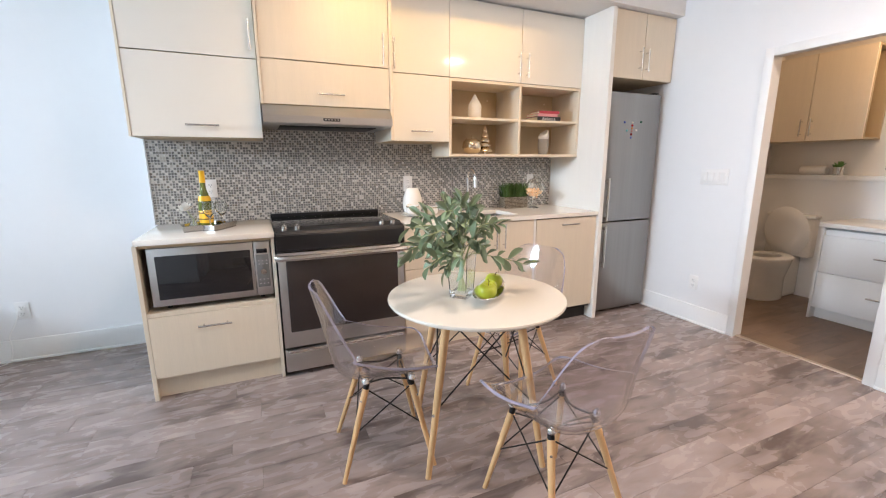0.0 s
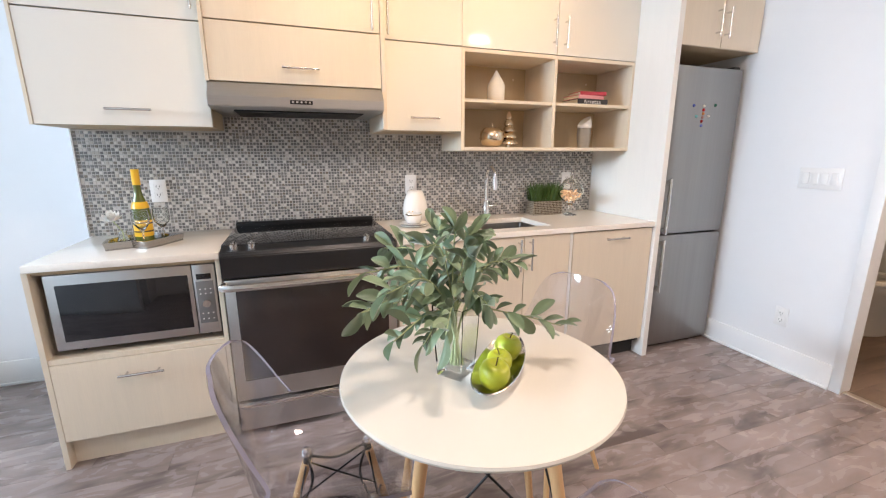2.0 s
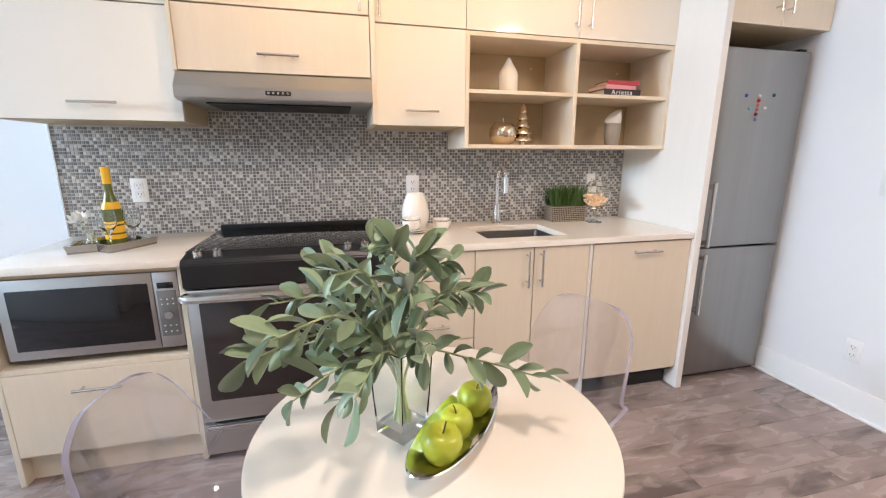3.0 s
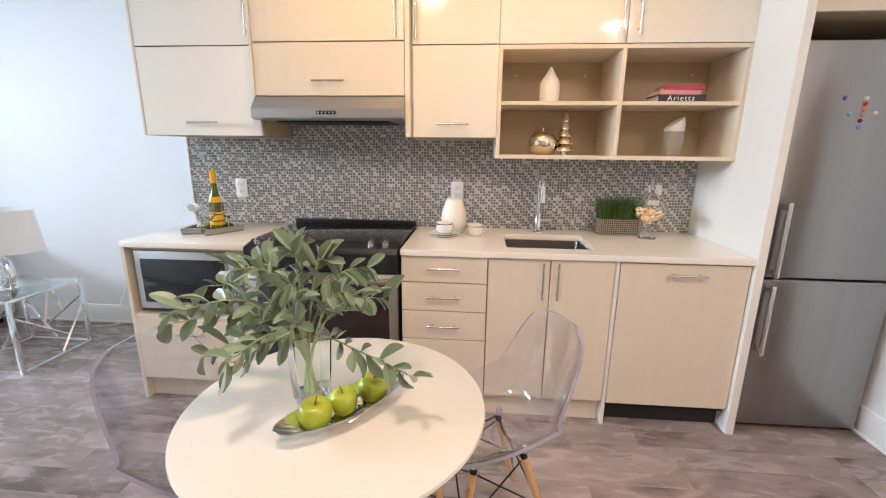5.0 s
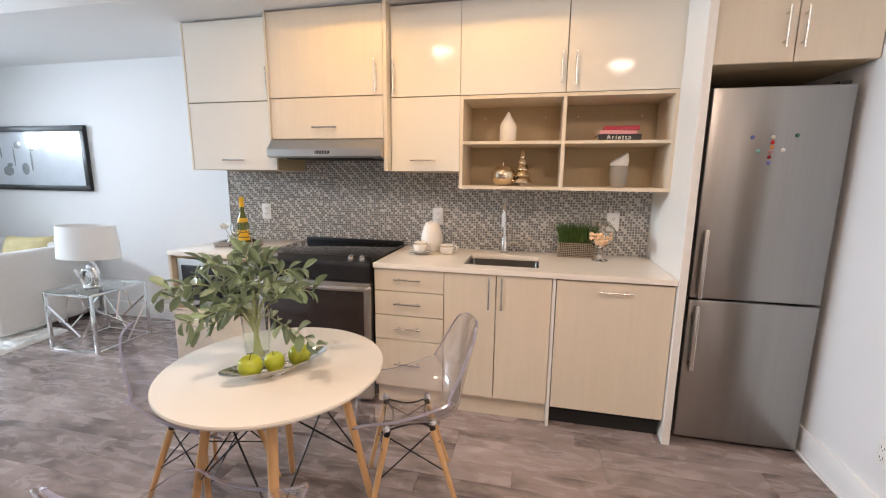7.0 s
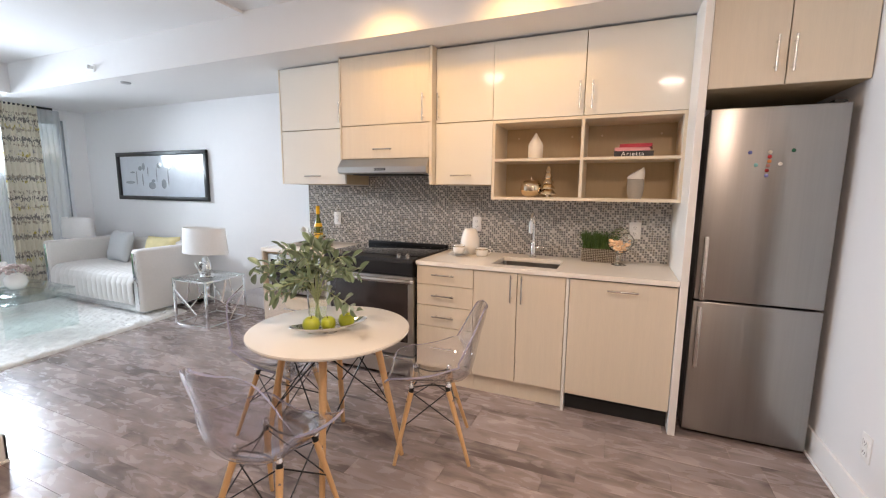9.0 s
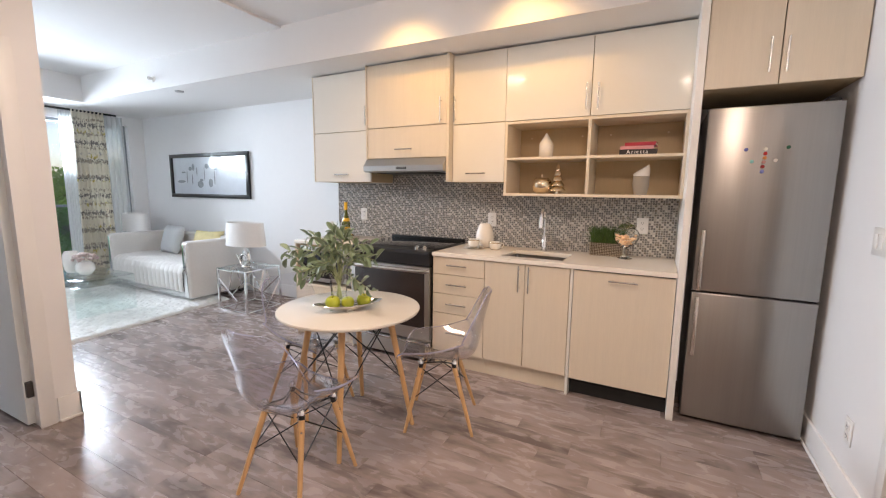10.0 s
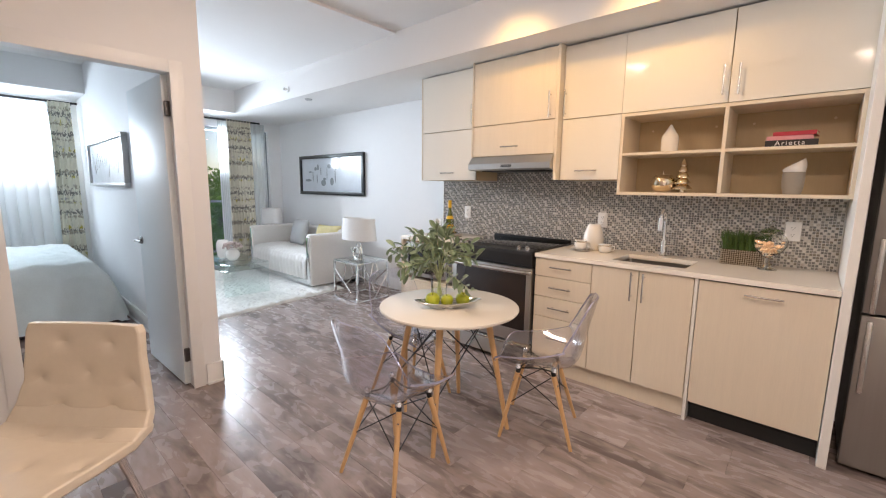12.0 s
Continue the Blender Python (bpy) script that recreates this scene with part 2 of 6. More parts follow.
CANDY = mat("orange_candy", (0.74, 0.46, 0.26), 0.5, vary=0.3, scale=40)
SOFA = mat("cream_velvet", (0.66, 0.64, 0.61), 0.75, vary=0.04, scale=5, fine=0.05, bump=0.2, bscale=300, sheen=0.4)
CUSHION = mat("grey_velvet", (0.50, 0.52, 0.53), 0.75, vary=0.06, scale=8, fine=0.05, sheen=0.4)
YCUSH = mat("yellow_patterned_fabric", (0.70, 0.60, 0.32), 0.8, vary=0.2, scale=14)
RUG = mat("cream_shag", (0.60, 0.60, 0.58), 0.9, vary=0.28, scale=12, fine=0.22, bump=0.6, bscale=90)
SHADE = mat("white_linen_shade", (0.78, 0.77, 0.75), 0.8, vary=0.02, bump=0.15, bscale=400)
BEDDING = mat("pale_blue_green_bedding", (0.62, 0.68, 0.67), 0.85, vary=0.07, scale=12, fine=0.08, bump=0.5, bscale=120)
DOORP = mat("satin_door_paint", (0.72, 0.76, 0.77), 0.42, vary=0.015, fine=0.01)
LEATHER = mat("cream_leather", (0.64, 0.56, 0.45), 0.38, vary=0.04, scale=5, fine=0.04, bump=0.15, bscale=260)
FRAMEB = mat("black_frame", (0.02, 0.02, 0.022), 0.35, vary=0.05)
FRAMES = mat("pale_silver_frame", (0.55, 0.56, 0.56), 0.35, 0.5)
ALU = mat("grey_aluminium", (0.30, 0.33, 0.35), 0.4, 0.7)
CONCRETE = mat("balcony_concrete", (0.36, 0.36, 0.35), 0.85, vary=0.1, scale=4)
FOLIAGE = sheer_mat("tree_foliage", (0.20, 0.34, 0.07), 0.0)
LAWN = mat("lawn_ground", (0.09, 0.13, 0.05), 0.9, vary=0.3, scale=0.4, fine=0.2)
DOME = glow("lit_opal_glass", (1.0, 0.83, 0.58), 5.0)
BULB = glow("lit_bulb", (1.0, 0.82, 0.55), 25.0)
RED = mat("red_cover", (0.42, 0.04, 0.06), 0.4, vary=0.1)
PINK = mat("pink_cover", (0.70, 0.32, 0.34), 0.5, vary=0.1)
DKBOOK = mat("black_cover", (0.03, 0.025, 0.025), 0.4)
PAGES = mat("book_pages", (0.75, 0.70, 0.6), 0.8)
SHEER = sheer_mat("white_sheer", (0.85, 0.88, 0.9), 0.35)
FLOOR3 = (0.40, 0.325, 0.303), (0.283, 0.226, 0.207), (0.130, 0.100, 0.090)
FLOORW = plank_mat("grey_brown_laminate", *FLOOR3, 0.25, 0.26)
FLOORJ = plank_mat("grey_brown_laminate_joined", *FLOOR3, 0.25, 0.26, "island")
BATHF = plank_mat("brown_bath_plank", (0.26, 0.18, 0.125), (0.20, 0.135, 0.095), (0.13, 0.085, 0.06), 0.35, 0.2)
GLASS_TONES = [(0.0, (0.19, 0.19, 0.185)), (0.3, (0.235, 0.23, 0.22)), (0.55, (0.155, 0.15, 0.145)), (0.75, (0.27, 0.255, 0.235)), (0.88, (0.22, 0.195, 0.16))]
STONE_TONES = [(0.0, (0.60, 0.57, 0.53)), (0.45, (0.50, 0.465, 0.41)), (0.75, (0.68, 0.66, 0.62))]
MOSAIC = ramp_mat("grey_glass_mosaic", GLASS_TONES, 0.13, "island", 0.0, 0.3)
MOSAICL = ramp_mat("pale_stone_mosaic", STONE_TONES, 0.2, "island", 0.0, 0.2)
GROUT = mat("grey_grout", (0.54, 0.52, 0.49), 0.8, vary=0.05)


# ---- shape helpers ----
def box(x0, x1, y0, y1, z0, z1, bevel=0.0, segs=2, into=None):
    bm = bmesh.new()
    bmesh.ops.create_cube(bm, size=1, matrix=Matrix.Translation(((x0 + x1) / 2, (y0 + y1) / 2, (z0 + z1) / 2)) @ Matrix.Diagonal((x1 - x0, y1 - y0, z1 - z0, 1)))
    if bevel:
        bmesh.ops.bevel(bm, geom=bm.edges[:], offset=bevel, segments=segs, affect="EDGES", profile=0.5)
    return merge(into, bm)


def merge(into, bm):
    if into is None:
        return bm
    me = bpy.data.meshes.new("scratch")
    bm.to_mesh(me)
    bm.free()
    into.from_mesh(me)
    bpy.data.meshes.remove(me)
    return into


def rod(a, b, r0, r1=None, n=12, into=None):
    """A tapered round bar from a to b."""
    a, b = Vector(a), Vector(b)
    bm = bmesh.new()
    m = Matrix.Translation((a + b) / 2) @ (b - a).to_track_quat("Z", "Y").to_matrix().to_4x4()
    bmesh.ops.create_cone(bm, cap_ends=True, segments=n, radius1=r0, radius2=r0 if r1 is None else r1, depth=(b - a).length, matrix=m)
    return merge(into, bm)


def lathe(profile, n=32, into=None, at=(0, 0, 0)):
    """A turned shape from (radius, height) pairs."""
    bm = bmesh.new()
    rings = []
    for r, z in profile:
        rings.append([bm.verts.new((at[0] + max(r, 1e-4) * math.cos(2 * math.pi * k / n), at[1] + max(r, 1e-4) * math.sin(2 * math.pi * k / n), at[2] + z)) for k in range(n)])
    for a, b in zip(rings, rings[1:]):
        for k in range(n):
            bm.faces.new((a[k], a[(k + 1) % n], b[(k + 1) % n], b[k]))
    bmesh.ops.remove_doubles(bm, verts=bm.verts, dist=2e-4)
    bmesh.ops.recalc_face_normals(bm, faces=bm.faces)
    return merge(into, bm)


def tube(points, r, n=8, into=None):
    """A round tube along points; r a number or one radius a point."""
    pts = [Vector(p) for p in points]
    rs = [r] * len(pts) if isinstance(r, (int, float)) else r
    bm = bmesh.new()
    rings = []
    for k, p in enumerate(pts):
        d = (pts[min(k + 1, len(pts) - 1)] - pts[max(k - 1, 0)]).normalized()
        q = d.to_track_quat("Z", "Y")
        rings.append([bm.verts.new(p + q @ Vector((rs[k] * math.cos(2 * math.pi * j / n), rs[k] * math.sin(2 * math.pi * j / n), 0))) for j in range(n)])
    for a, b in zip(rings, rings[1:]):
        best = min(range(n), key=lambda s: (a[0].co - b[s].co).length)
        for j in range(n):
            bm.faces.new((a[j], a[(j + 1) % n], b[(j + 1 + best) % n], b[(j + best) % n]))
    bm.faces.new(rings[0][::-1])
    bm.faces.new(rings[-1])
    bmesh.ops.recalc_face_normals(bm, faces=bm.faces)
    return merge(into, bm)


def grid(f, nu, nv, into=None):
    """A surface from f(u, v), both from 0 to 1."""
    bm = bmesh.new()
    vs = [[bm.verts.new(f(i / nu, j / nv)) for j in range(nv + 1)] for i in range(nu + 1)]
    for i in range(nu):
        for j in range(nv):
            bm.faces.new((vs[i][j], vs[i + 1][j], vs[i + 1][j + 1], vs[i][j + 1]))
    bmesh.ops.recalc_face_normals(bm, faces=bm.faces)
    return merge(into, bm)


def bent(points, n=6):
    """Points smoothed by Catmull-Rom."""
    p = [Vector(q) for q in points]
    p = [p[0] * 2 - p[1]] + p + [p[-1] * 2 - p[-2]]
    out = []
    for k in range(1, len(p) - 2):
        for j in range(n):
            t = j / n
            out.append(0.5 * (2 * p[k] + (p[k + 1] - p[k - 1]) * t + (2 * p[k - 1] - 5 * p[k] + 4 * p[k + 1] - p[k + 2]) * t * t + (3 * p[k] - p[k - 1] - 3 * p[k + 1] + p[k + 2]) * t ** 3))
    return out + [p[-2]]


def mesh_of(name, bm, material, smooth=35):
    me = bpy.data.meshes.new(name)
    if smooth:
        lim = radians(smooth)
        for f in bm.faces:
            f.smooth = True
        for e in bm.edges:
            e.smooth = len(e.link_faces) == 2 and e.calc_face_angle(0) < lim
    bm.to_mesh(me)
    bm.free()
    me.materials.append(material)
    return me


def structure(name, bm, material, label, category, smooth=35):
    return tagged(new(name, mesh_of(name, bm, material, smooth)), label, category, kind="structure")


def thing(name, place, label, category, group="", rz=0.0):
    ob = new(name)
    ob.empty_display_size = 0.1
    ob.matrix_world = pose(*place, 0, 0, rz)
    return tagged(ob, label, category, group)


def part(name, bm, material, parent, label="", smooth=35, shift=None):
    """One mesh under a thing or a part. shift: the thing whose place is taken off, for shapes given in the room's own metres."""
    if shift is not None:
        bmesh.ops.translate(bm, vec=-shift.matrix_basis.translation, verts=bm.verts)
    ob = new(name, mesh_of(name, bm, material, smooth))
    ob.parent = parent
    return tagged(ob, label)


def single(name, bm, material, place, label, category, group="", rz=0.0, smooth=35):
    ob = new(name, mesh_of(name, bm, material, smooth))
    ob.matrix_world = pose(*place, 0, 0, rz)
    return tagged(ob, label, category, group)


# ---- setting ----
XW, YB, YL = -4.75, 3.07, 3.41  # window wall, kitchen wall, living-room wall
ZC, ZL, ZB = 2.72, 2.70, 2.39  # kitchen ceiling, living ceiling, underside of the bulkheads

structure("floor", box(-4.95, 3.24, -2.3, 3.6, -0.12, -0.008), DARKGAP, "grey-brown wood laminate floor of long planks", "floor")
structure("floor_bathroom", box(3.24, 5.2, -0.3, 2.9, -0.12, -0.008), DARKGAP, "brown wood plank bathroom floor", "floor")
structure("threshold", box(3.225, 3.262, 0.961, 1.711, -0.008, 0.006, 0.003), mat("threshold_strip", (0.5, 0.42, 0.34), 0.35, 0.4), "pale metal threshold strip under the bathroom door", "threshold")

structure("wall_living", box(-4.95, -0.56, YL, 3.6, 0, 2.8), PAINT, "plain white painted living-room wall", "wall")
structure("wall_kitchen", box(-0.56, 3.2, YB, 3.6, 0, 2.8), PAINT, "white painted wall behind the kitchen", "wall")
bm = box(3.2, 3.3, 1.727, 3.6, 0, 2.8)
box(3.2, 3.3, -2.3, 0.946, 0, 2.8, into=bm)
box(3.2, 3.3, 0.946, 1.727, 1.975, 2.8, into=bm)
structure("wall_bathroom_side", bm, PAINT, "white painted wall with the bathroom doorway", "wall")
bm = box(-0.73, -0.61, 0.635, 0.79, 0, 2.8)
box(-0.73, -0.61, -2.3, -0.185, 0, 2.8, into=bm)
box(-0.73, -0.61, -0.185, 0.635, 2.045, 2.8, into=bm)
structure("wall_bedroom_side", bm, PAINT, "white painted wall with the bedroom doorway", "wall")
structure("wall_party", box(XW, -0.73, 0.715, 0.79, 0, 2.8), PAINT, "white wall between bedroom and living room", "wall")
bm = box(-4.95, XW, 3.2, YL, 0, 2.8)
for y0, y1, z0, z1 in ((0.5, 0.98, 0, 2.8), (0.98, 3.2, 2.26, 2.8), (0.98, 3.2, 0, 0.06), (-2.3, -1.5, 0, 2.8), (-1.5, 0.5, 2.26, 2.8), (-1.5, 0.5, 0, 0.06)):
    box(-4.95, XW, y0, y1, z0, z1, into=bm)
structure("wall_window_side", bm, PAINT, "white outer wall with two tall window openings", "wall")
structure("wall_entrance", box(-4.95, 3.3, -2.4, -2.3, 0, 2.8), PAINT, "plain white wall at the entrance side", "wall")
bm = box(4.9, 5.05, -0.3, 2.8, 0, 2.6)
box(3.3, 4.9, 2.56, 2.8, 0, 2.6, into=bm)
box(3.3, 4.9, -0.4, -0.3, 0, 2.6, into=bm)
structure("wall_bathroom", bm, mat("bath_wall_paint", (0.74, 0.70, 0.64), 0.55, vary=0.02, fine=0.01), "warm white bathroom walls", "wall")
structure("ceiling", box(-0.56, 3.2, -2.3, 2.39, ZC, 2.85), CEIL, "white painted kitchen ceiling", "ceiling")
bm = box(-4.75, -0.56, 0.79, 2.39, ZL, 2.85)
box(-4.75, -0.73, -2.3, 0.715, ZL, 2.85, into=bm)
box(-0.73, -0.56, -2.3, 0.79, 2.8, 2.85, into=bm)
structure("ceiling_living", bm, CEIL, "white painted living-room ceiling", "ceiling")
structure("ceiling_bathroom", box(3.3, 5.05, -0.4, 2.8, 2.45, 2.6), CEIL, "white bathroom ceiling", "ceiling")
bm = box(XW, 3.2, 2.39, YL, ZB, 2.79)
structure("bulkhead_kitchen", bm, CEIL, "white dropped bulkhead running over the kitchen wall", "bulkhead")
bm = box(XW, -4.05, 0.79, 2.39, ZB, 2.79)
box(XW, -4.05, -2.3, 0.715, ZB - 0.01, 2.79, into=bm)
structure("bulkhead_window", bm, CEIL, "white dropped bulkhead over the windows", "bulkhead")


def skirting(name, x0, x1, y0, y1, side):
    """Tall baseboard with a small shoe moulding; side: the way it faces."""
    h, s = 0.145, 0.012
    bm = box(x0, x1, y0, y1, 0, h, 0.003)
    if side in "+x-x":
        e = x1 if side == "+x" else x0
        box(min(e, e + (s if side == "+x" else -s)), max(e, e + (s if side == "+x" else -s)), y0, y1, 0, 0.016, 0.004, into=bm)
    else:
        e = y0
        box(x0, x1, e - s, e, 0, 0.016, 0.004, into=bm)
    return structure(name, bm, TRIM, "tall white painted baseboard", "baseboard")


skirting("baseboard", -4.74, -0.57, YL - 0.014, YL, "-y")
skirting("baseboard", 3.186, 3.2, 1.758, 3.06, "-x")
skirting("baseboard", 3.186, 3.2, -2.2, 0.915, "-x")
skirting("baseboard", -0.61, -0.596, 0.695, 0.804, "+x")
skirting("baseboard", -4.7, -0.74, 0.701, 0.715, "-y")
bm = box(-4.7, -0.596, 0.79, 0.804, 0, 0.145, 0.003)
structure("baseboard", bm, TRIM, "tall white painted baseboard", "baseboard")


def casing(name, x, y0, y1, h, face, depth, w=0.065):
    """Flat door casing on both jambs and head; face: +1 or -1 along x."""
    d = 0.012
    a, b = (x, x + d) if face > 0 else (x - d, x)
    bm = box(a, b, y0 - w, y0 + 0.008, 0, h + w, 0.002)
    box(a, b, y1 - 0.008, y1 + w, 0, h + w, 0.002, into=bm)
    box(a, b, y0 + 0.008, y1 - 0.008, h - 0.008, h + w, 0.002, into=bm)
    ja, jb = (x - depth, x) if face > 0 else (x, x + depth)
    box(ja, jb, y0 - 0.014, y0, 0, h, into=bm)
    box(ja, jb, y1, y1 + 0.014, 0, h, into=bm)
    box(ja, jb, y0 - 0.014, y1 + 0.014, h, h + 0.014, into=bm)
    return structure(name, bm, TRIM, "white painted door casing and jambs", "door frame")


casing("door_frame_bathroom", 3.2, 0.961, 1.712, 1.96, -1, 0.1, 0.045)
casing("door_frame_bedroom", -0.61, -0.17, 0.62, 2.03, 1, 0.12)


# ---- kitchen ----
def bar_handle(parent, root, x, y, z, length, upright=False, name="handle"):
    """A round steel bar on two posts, standing off a front at y."""
    h = length / 2
    o, r = 0.032, 0.0055
    if upright:
        bm = rod((x, y - o, z - h), (x, y - o, z + h), r)
        for k in (-1, 1):
            rod((x, y - o, z + k * (h - 0.025)), (x, y, z + k * (h - 0.025)), 0.0045, into=bm)
    else:
        bm = rod((x - h, y - o, z), (x + h, y - o, z), r)
        for k in (-1, 1):
            rod((x + k * (h - 0.025), y - o, z), (x + k * (h - 0.025), y, z), 0.0045, into=bm)
    return part(name, bm, STEELH, parent, "brushed steel bar handle", shift=root)


def front(root, name, x0, x1, z0, z1, y, material, handle, label=""):
    """A door or drawer front, 18 mm thick, with its handle: ('h', x, z, length) or ('v', x, z, length)."""
    g = 0.0015
    ob = part(name, box(x0 + g, x1 - g, y, y + 0.018, z0 + g, z1 - g, 0.0012, 1), material, root, label, shift=root)
    if handle:
        kind, x, z, length = handle
        bar_handle(ob, root, x, y, z, length, kind == "v")
    return ob


def carcass(x0, x1, y0, y1, z0, z1, t=0.016, back=True):
    bm = box(x0, x0 + t, y0, y1, z0, z1)
    box(x1 - t, x1, y0, y1, z0, z1, into=bm)
    box(x0 + t, x1 - t, y0, y1, z0, z0 + t, into=bm)
    box(x0 + t, x1 - t, y0, y1, z1 - t, z1, into=bm)
    if back:
        box(x0 + t, x1 - t, y1 - 0.008, y1, z0 + t, z1 - t, into=bm)
    return bm


YW = YB - 0.002
ZT = 2.378  # top of the wall cabinets
KG = "kitchen wall cabinets"
# wall cabinet over the microwave
c = thing("wall_cabinet", (-0.225, 2.9, 1.425), "white gloss wall cabinet with two flap doors", "cabinet", KG)
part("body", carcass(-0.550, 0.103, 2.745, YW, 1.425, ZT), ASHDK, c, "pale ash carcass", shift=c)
part("side_panel", box(-0.563, -0.550, 2.723, YW, 1.425, ZT, 0.001, 1), ASH, c, shift=c)
front(c, "lower_door", -0.550, 0.103, 1.425, 1.868, 2.725, GLOSSW, ("h", -0.207, 1.492, 0.168))
front(c, "upper_door", -0.550, 0.103, 1.871, ZT, 2.725, GLOSSW, ("v", 0.073, 1.99, 0.165))
# cabinet over the hood
c = thing("hood_cabinet", (0.5, 2.85, 1.62), "pale ash cabinet with two fronts above the range hood", "cabinet", KG)
part("body", carcass(0.106, 0.88, 2.682, YW, 1.618, ZT), ASHDK, c, shift=c)
part("end_panel", box(0.882, 0.904, 2.658, YW, 1.425, ZT + 0.01, 0.001, 1), ASH, c, "pale ash end panel", shift=c)
part("end_panel", box(0.1045, 0.119, 2.658, 2.7, 1.618, ZT + 0.01, 0.001, 1), ASH, c, "pale ash end panel", shift=c)
front(c, "lower_door", 0.119, 0.880, 1.62, 1.868, 2.662, ASH, ("h", 0.504, 1.688, 0.162))
front(c, "upper_door", 0.119, 0.880, 1.871, ZT, 2.662, ASH, ("v", 0.838, 1.972, 0.19))
# cabinet beside the open shelf
c = thing("wall_cabinet", (1.12, 2.9, 1.425), "narrow white gloss wall cabinet with two doors", "cabinet", KG)
part("body", carcass(0.906, 1.335, 2.745, YW, 1.425, ZT), ASHDK, c, shift=c)
front(c, "lower_door", 0.906, 1.335, 1.425, 1.863, 2.725, GLOSSW, ("h", 1.116, 1.491, 0.16))
front(c, "upper_door", 0.906, 1.335, 1.866, ZT, 2.725, GLOSSW, ("v", 0.928, 1.976, 0.19))
# cabinet over the open shelf
c = thing("wall_cabinet", (1.92, 2.9, 1.89), "wide white gloss wall cabinet with two doors", "cabinet", KG)
part("body", carcass(1.335, 2.514, 2.745, YW, 1.866, ZT), ASHDK, c, shift=c)
front(c, "door", 1.335, 1.93, 1.864, ZT, 2.725, GLOSSW, ("v", 1.903, 1.988, 0.168))
front(c, "door", 1.932, 2.514, 1.864, ZT, 2.725, GLOSSW, ("v", 1.978, 1.983, 0.168))
# open shelf
c = thing("open_shelf", (1.92, 2.9, 1.335), "pale ash open shelf unit with four compartments", "shelf", KG)
X0, X1, Y0 = 1.335, 2.514, 2.727
part("side_panel", box(X0, X0 + 0.02, Y0, YW, 1.323, 1.862, 0.0012, 1), ASH, c, shift=c)
part("side_panel", box(X1 - 0.02, X1, Y0, YW, 1.323, 1.862, 0.0012, 1), ASH, c, shift=c)
part("divider", box(1.922, 1.942, Y0, YW - 0.008, 1.343, 1.842, 0.0012, 1), ASH, c, shift=c)
part("top_panel", box(X0 + 0.02, X1 - 0.02, Y0, YW, 1.842, 1.862, 0.0012, 1), ASH, c, shift=c)
part("bottom_panel", box(X0 + 0.02, X1 - 0.02, Y0, YW, 1.323, 1.343, 0.0012, 1), ASH, c, shift=c)
for a, b in ((X0 + 0.02, 1.922), (1.942, X1 - 0.02)):
    part("shelf_board", box(a, b, Y0 + 0.004, YW - 0.008, 1.586, 1.604, 0.0012, 1), ASH, c, shift=c)
    # back in the darker ash: the compartment's shade is in its colour
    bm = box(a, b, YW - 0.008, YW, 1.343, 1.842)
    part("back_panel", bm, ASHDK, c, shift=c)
    for x in (a + 0.09, b - 0.09):
        part("screw_cap", rod((x, YW - 0.011, 1.775), (x, YW - 0.008, 1.775), 0.007), ASH, c, shift=c)
# tall side panel and cabinet above the fridge
single("tall_side_panel", box(-0.019, 0.019, -0.318, 0.318, 0, 2.388, 0.0015, 1), PANELW, (2.53, 2.748, 0), "tall cream-white panel between worktop and fridge", "panel")
c = thing("fridge_cabinet", (2.87, 2.75, 1.91), "pale ash cabinet with two doors above the fridge", "cabinet", KG)
part("body", carcass(2.552, 3.196, 2.472, YW, 1.912, ZT + 0.008), ASHDK, c, shift=c)
front(c, "door", 2.552, 2.873, 1.91, ZT + 0.008, 2.452, ASH, ("v", 2.825, 2.05, 0.168))
front(c, "door", 2.875, 3.196, 1.91, ZT + 0.008, 2.452, ASH, ("v", 2.895, 2.045, 0.168))

# range hood
c = thing("range_hood", (0.5, 2.8, 1.5), "slim stainless steel range hood under the cabinet", "range hood")
bm = bmesh.new()
prof = [(YW, 1.617), (2.665, 1.617), (2.612, 1.555), (2.612, 1.513), (2.64, 1.503), (YW, 1.503)]
va, vb = ([bm.verts.new((x, y, z)) for y, z in prof] for x in (0.1085, 0.880))
for k in range(6):
    bm.faces.new((va[k], va[(k + 1) % 6], vb[(k + 1) % 6], vb[k]))
bm.faces.new(va)
bm.faces.new(vb[::-1])
bmesh.ops.recalc_face_normals(bm, faces=bm.faces)
bmesh.ops.bevel(bm, geom=bm.edges[:], offset=0.0025, segments=2, affect="EDGES")
part("canopy", bm, STEEL, c, shift=c)
part("filter", box(0.2, 0.79, 2.69, 3.0, 1.497, 1.5025, 0.002), BLACKM, c, "dark grease filter", shift=c)
p = part("control_panel", box(0.445, 0.545, 2.608, 2.614, 1.527, 1.545, 0.003), BLACKP, c, shift=c)
for k in range(5):
    part("button", rod((0.458 + k * 0.0185, 2.604, 1.536), (0.458 + k * 0.0185, 2.609, 1.536), 0.005), STEELH, p, shift=c)

# left base unit with microwave
c = thing("microwave_unit", (-0.225, 2.75, 0), "pale ash base unit with a microwave niche and a deep drawer", "cabinet")
for x0, x1 in ((-0.566, -0.546), (0.088, 0.106)):
    part("side_panel", box(x0, x1, 2.452, YW, 0, 0.866, 0.0012, 1), ASH, c, shift=c)
part("niche_floor", box(-0.546, 0.088, 2.456, YW, 0.478, 0.500, 0.001, 1), ASH, c, shift=c)
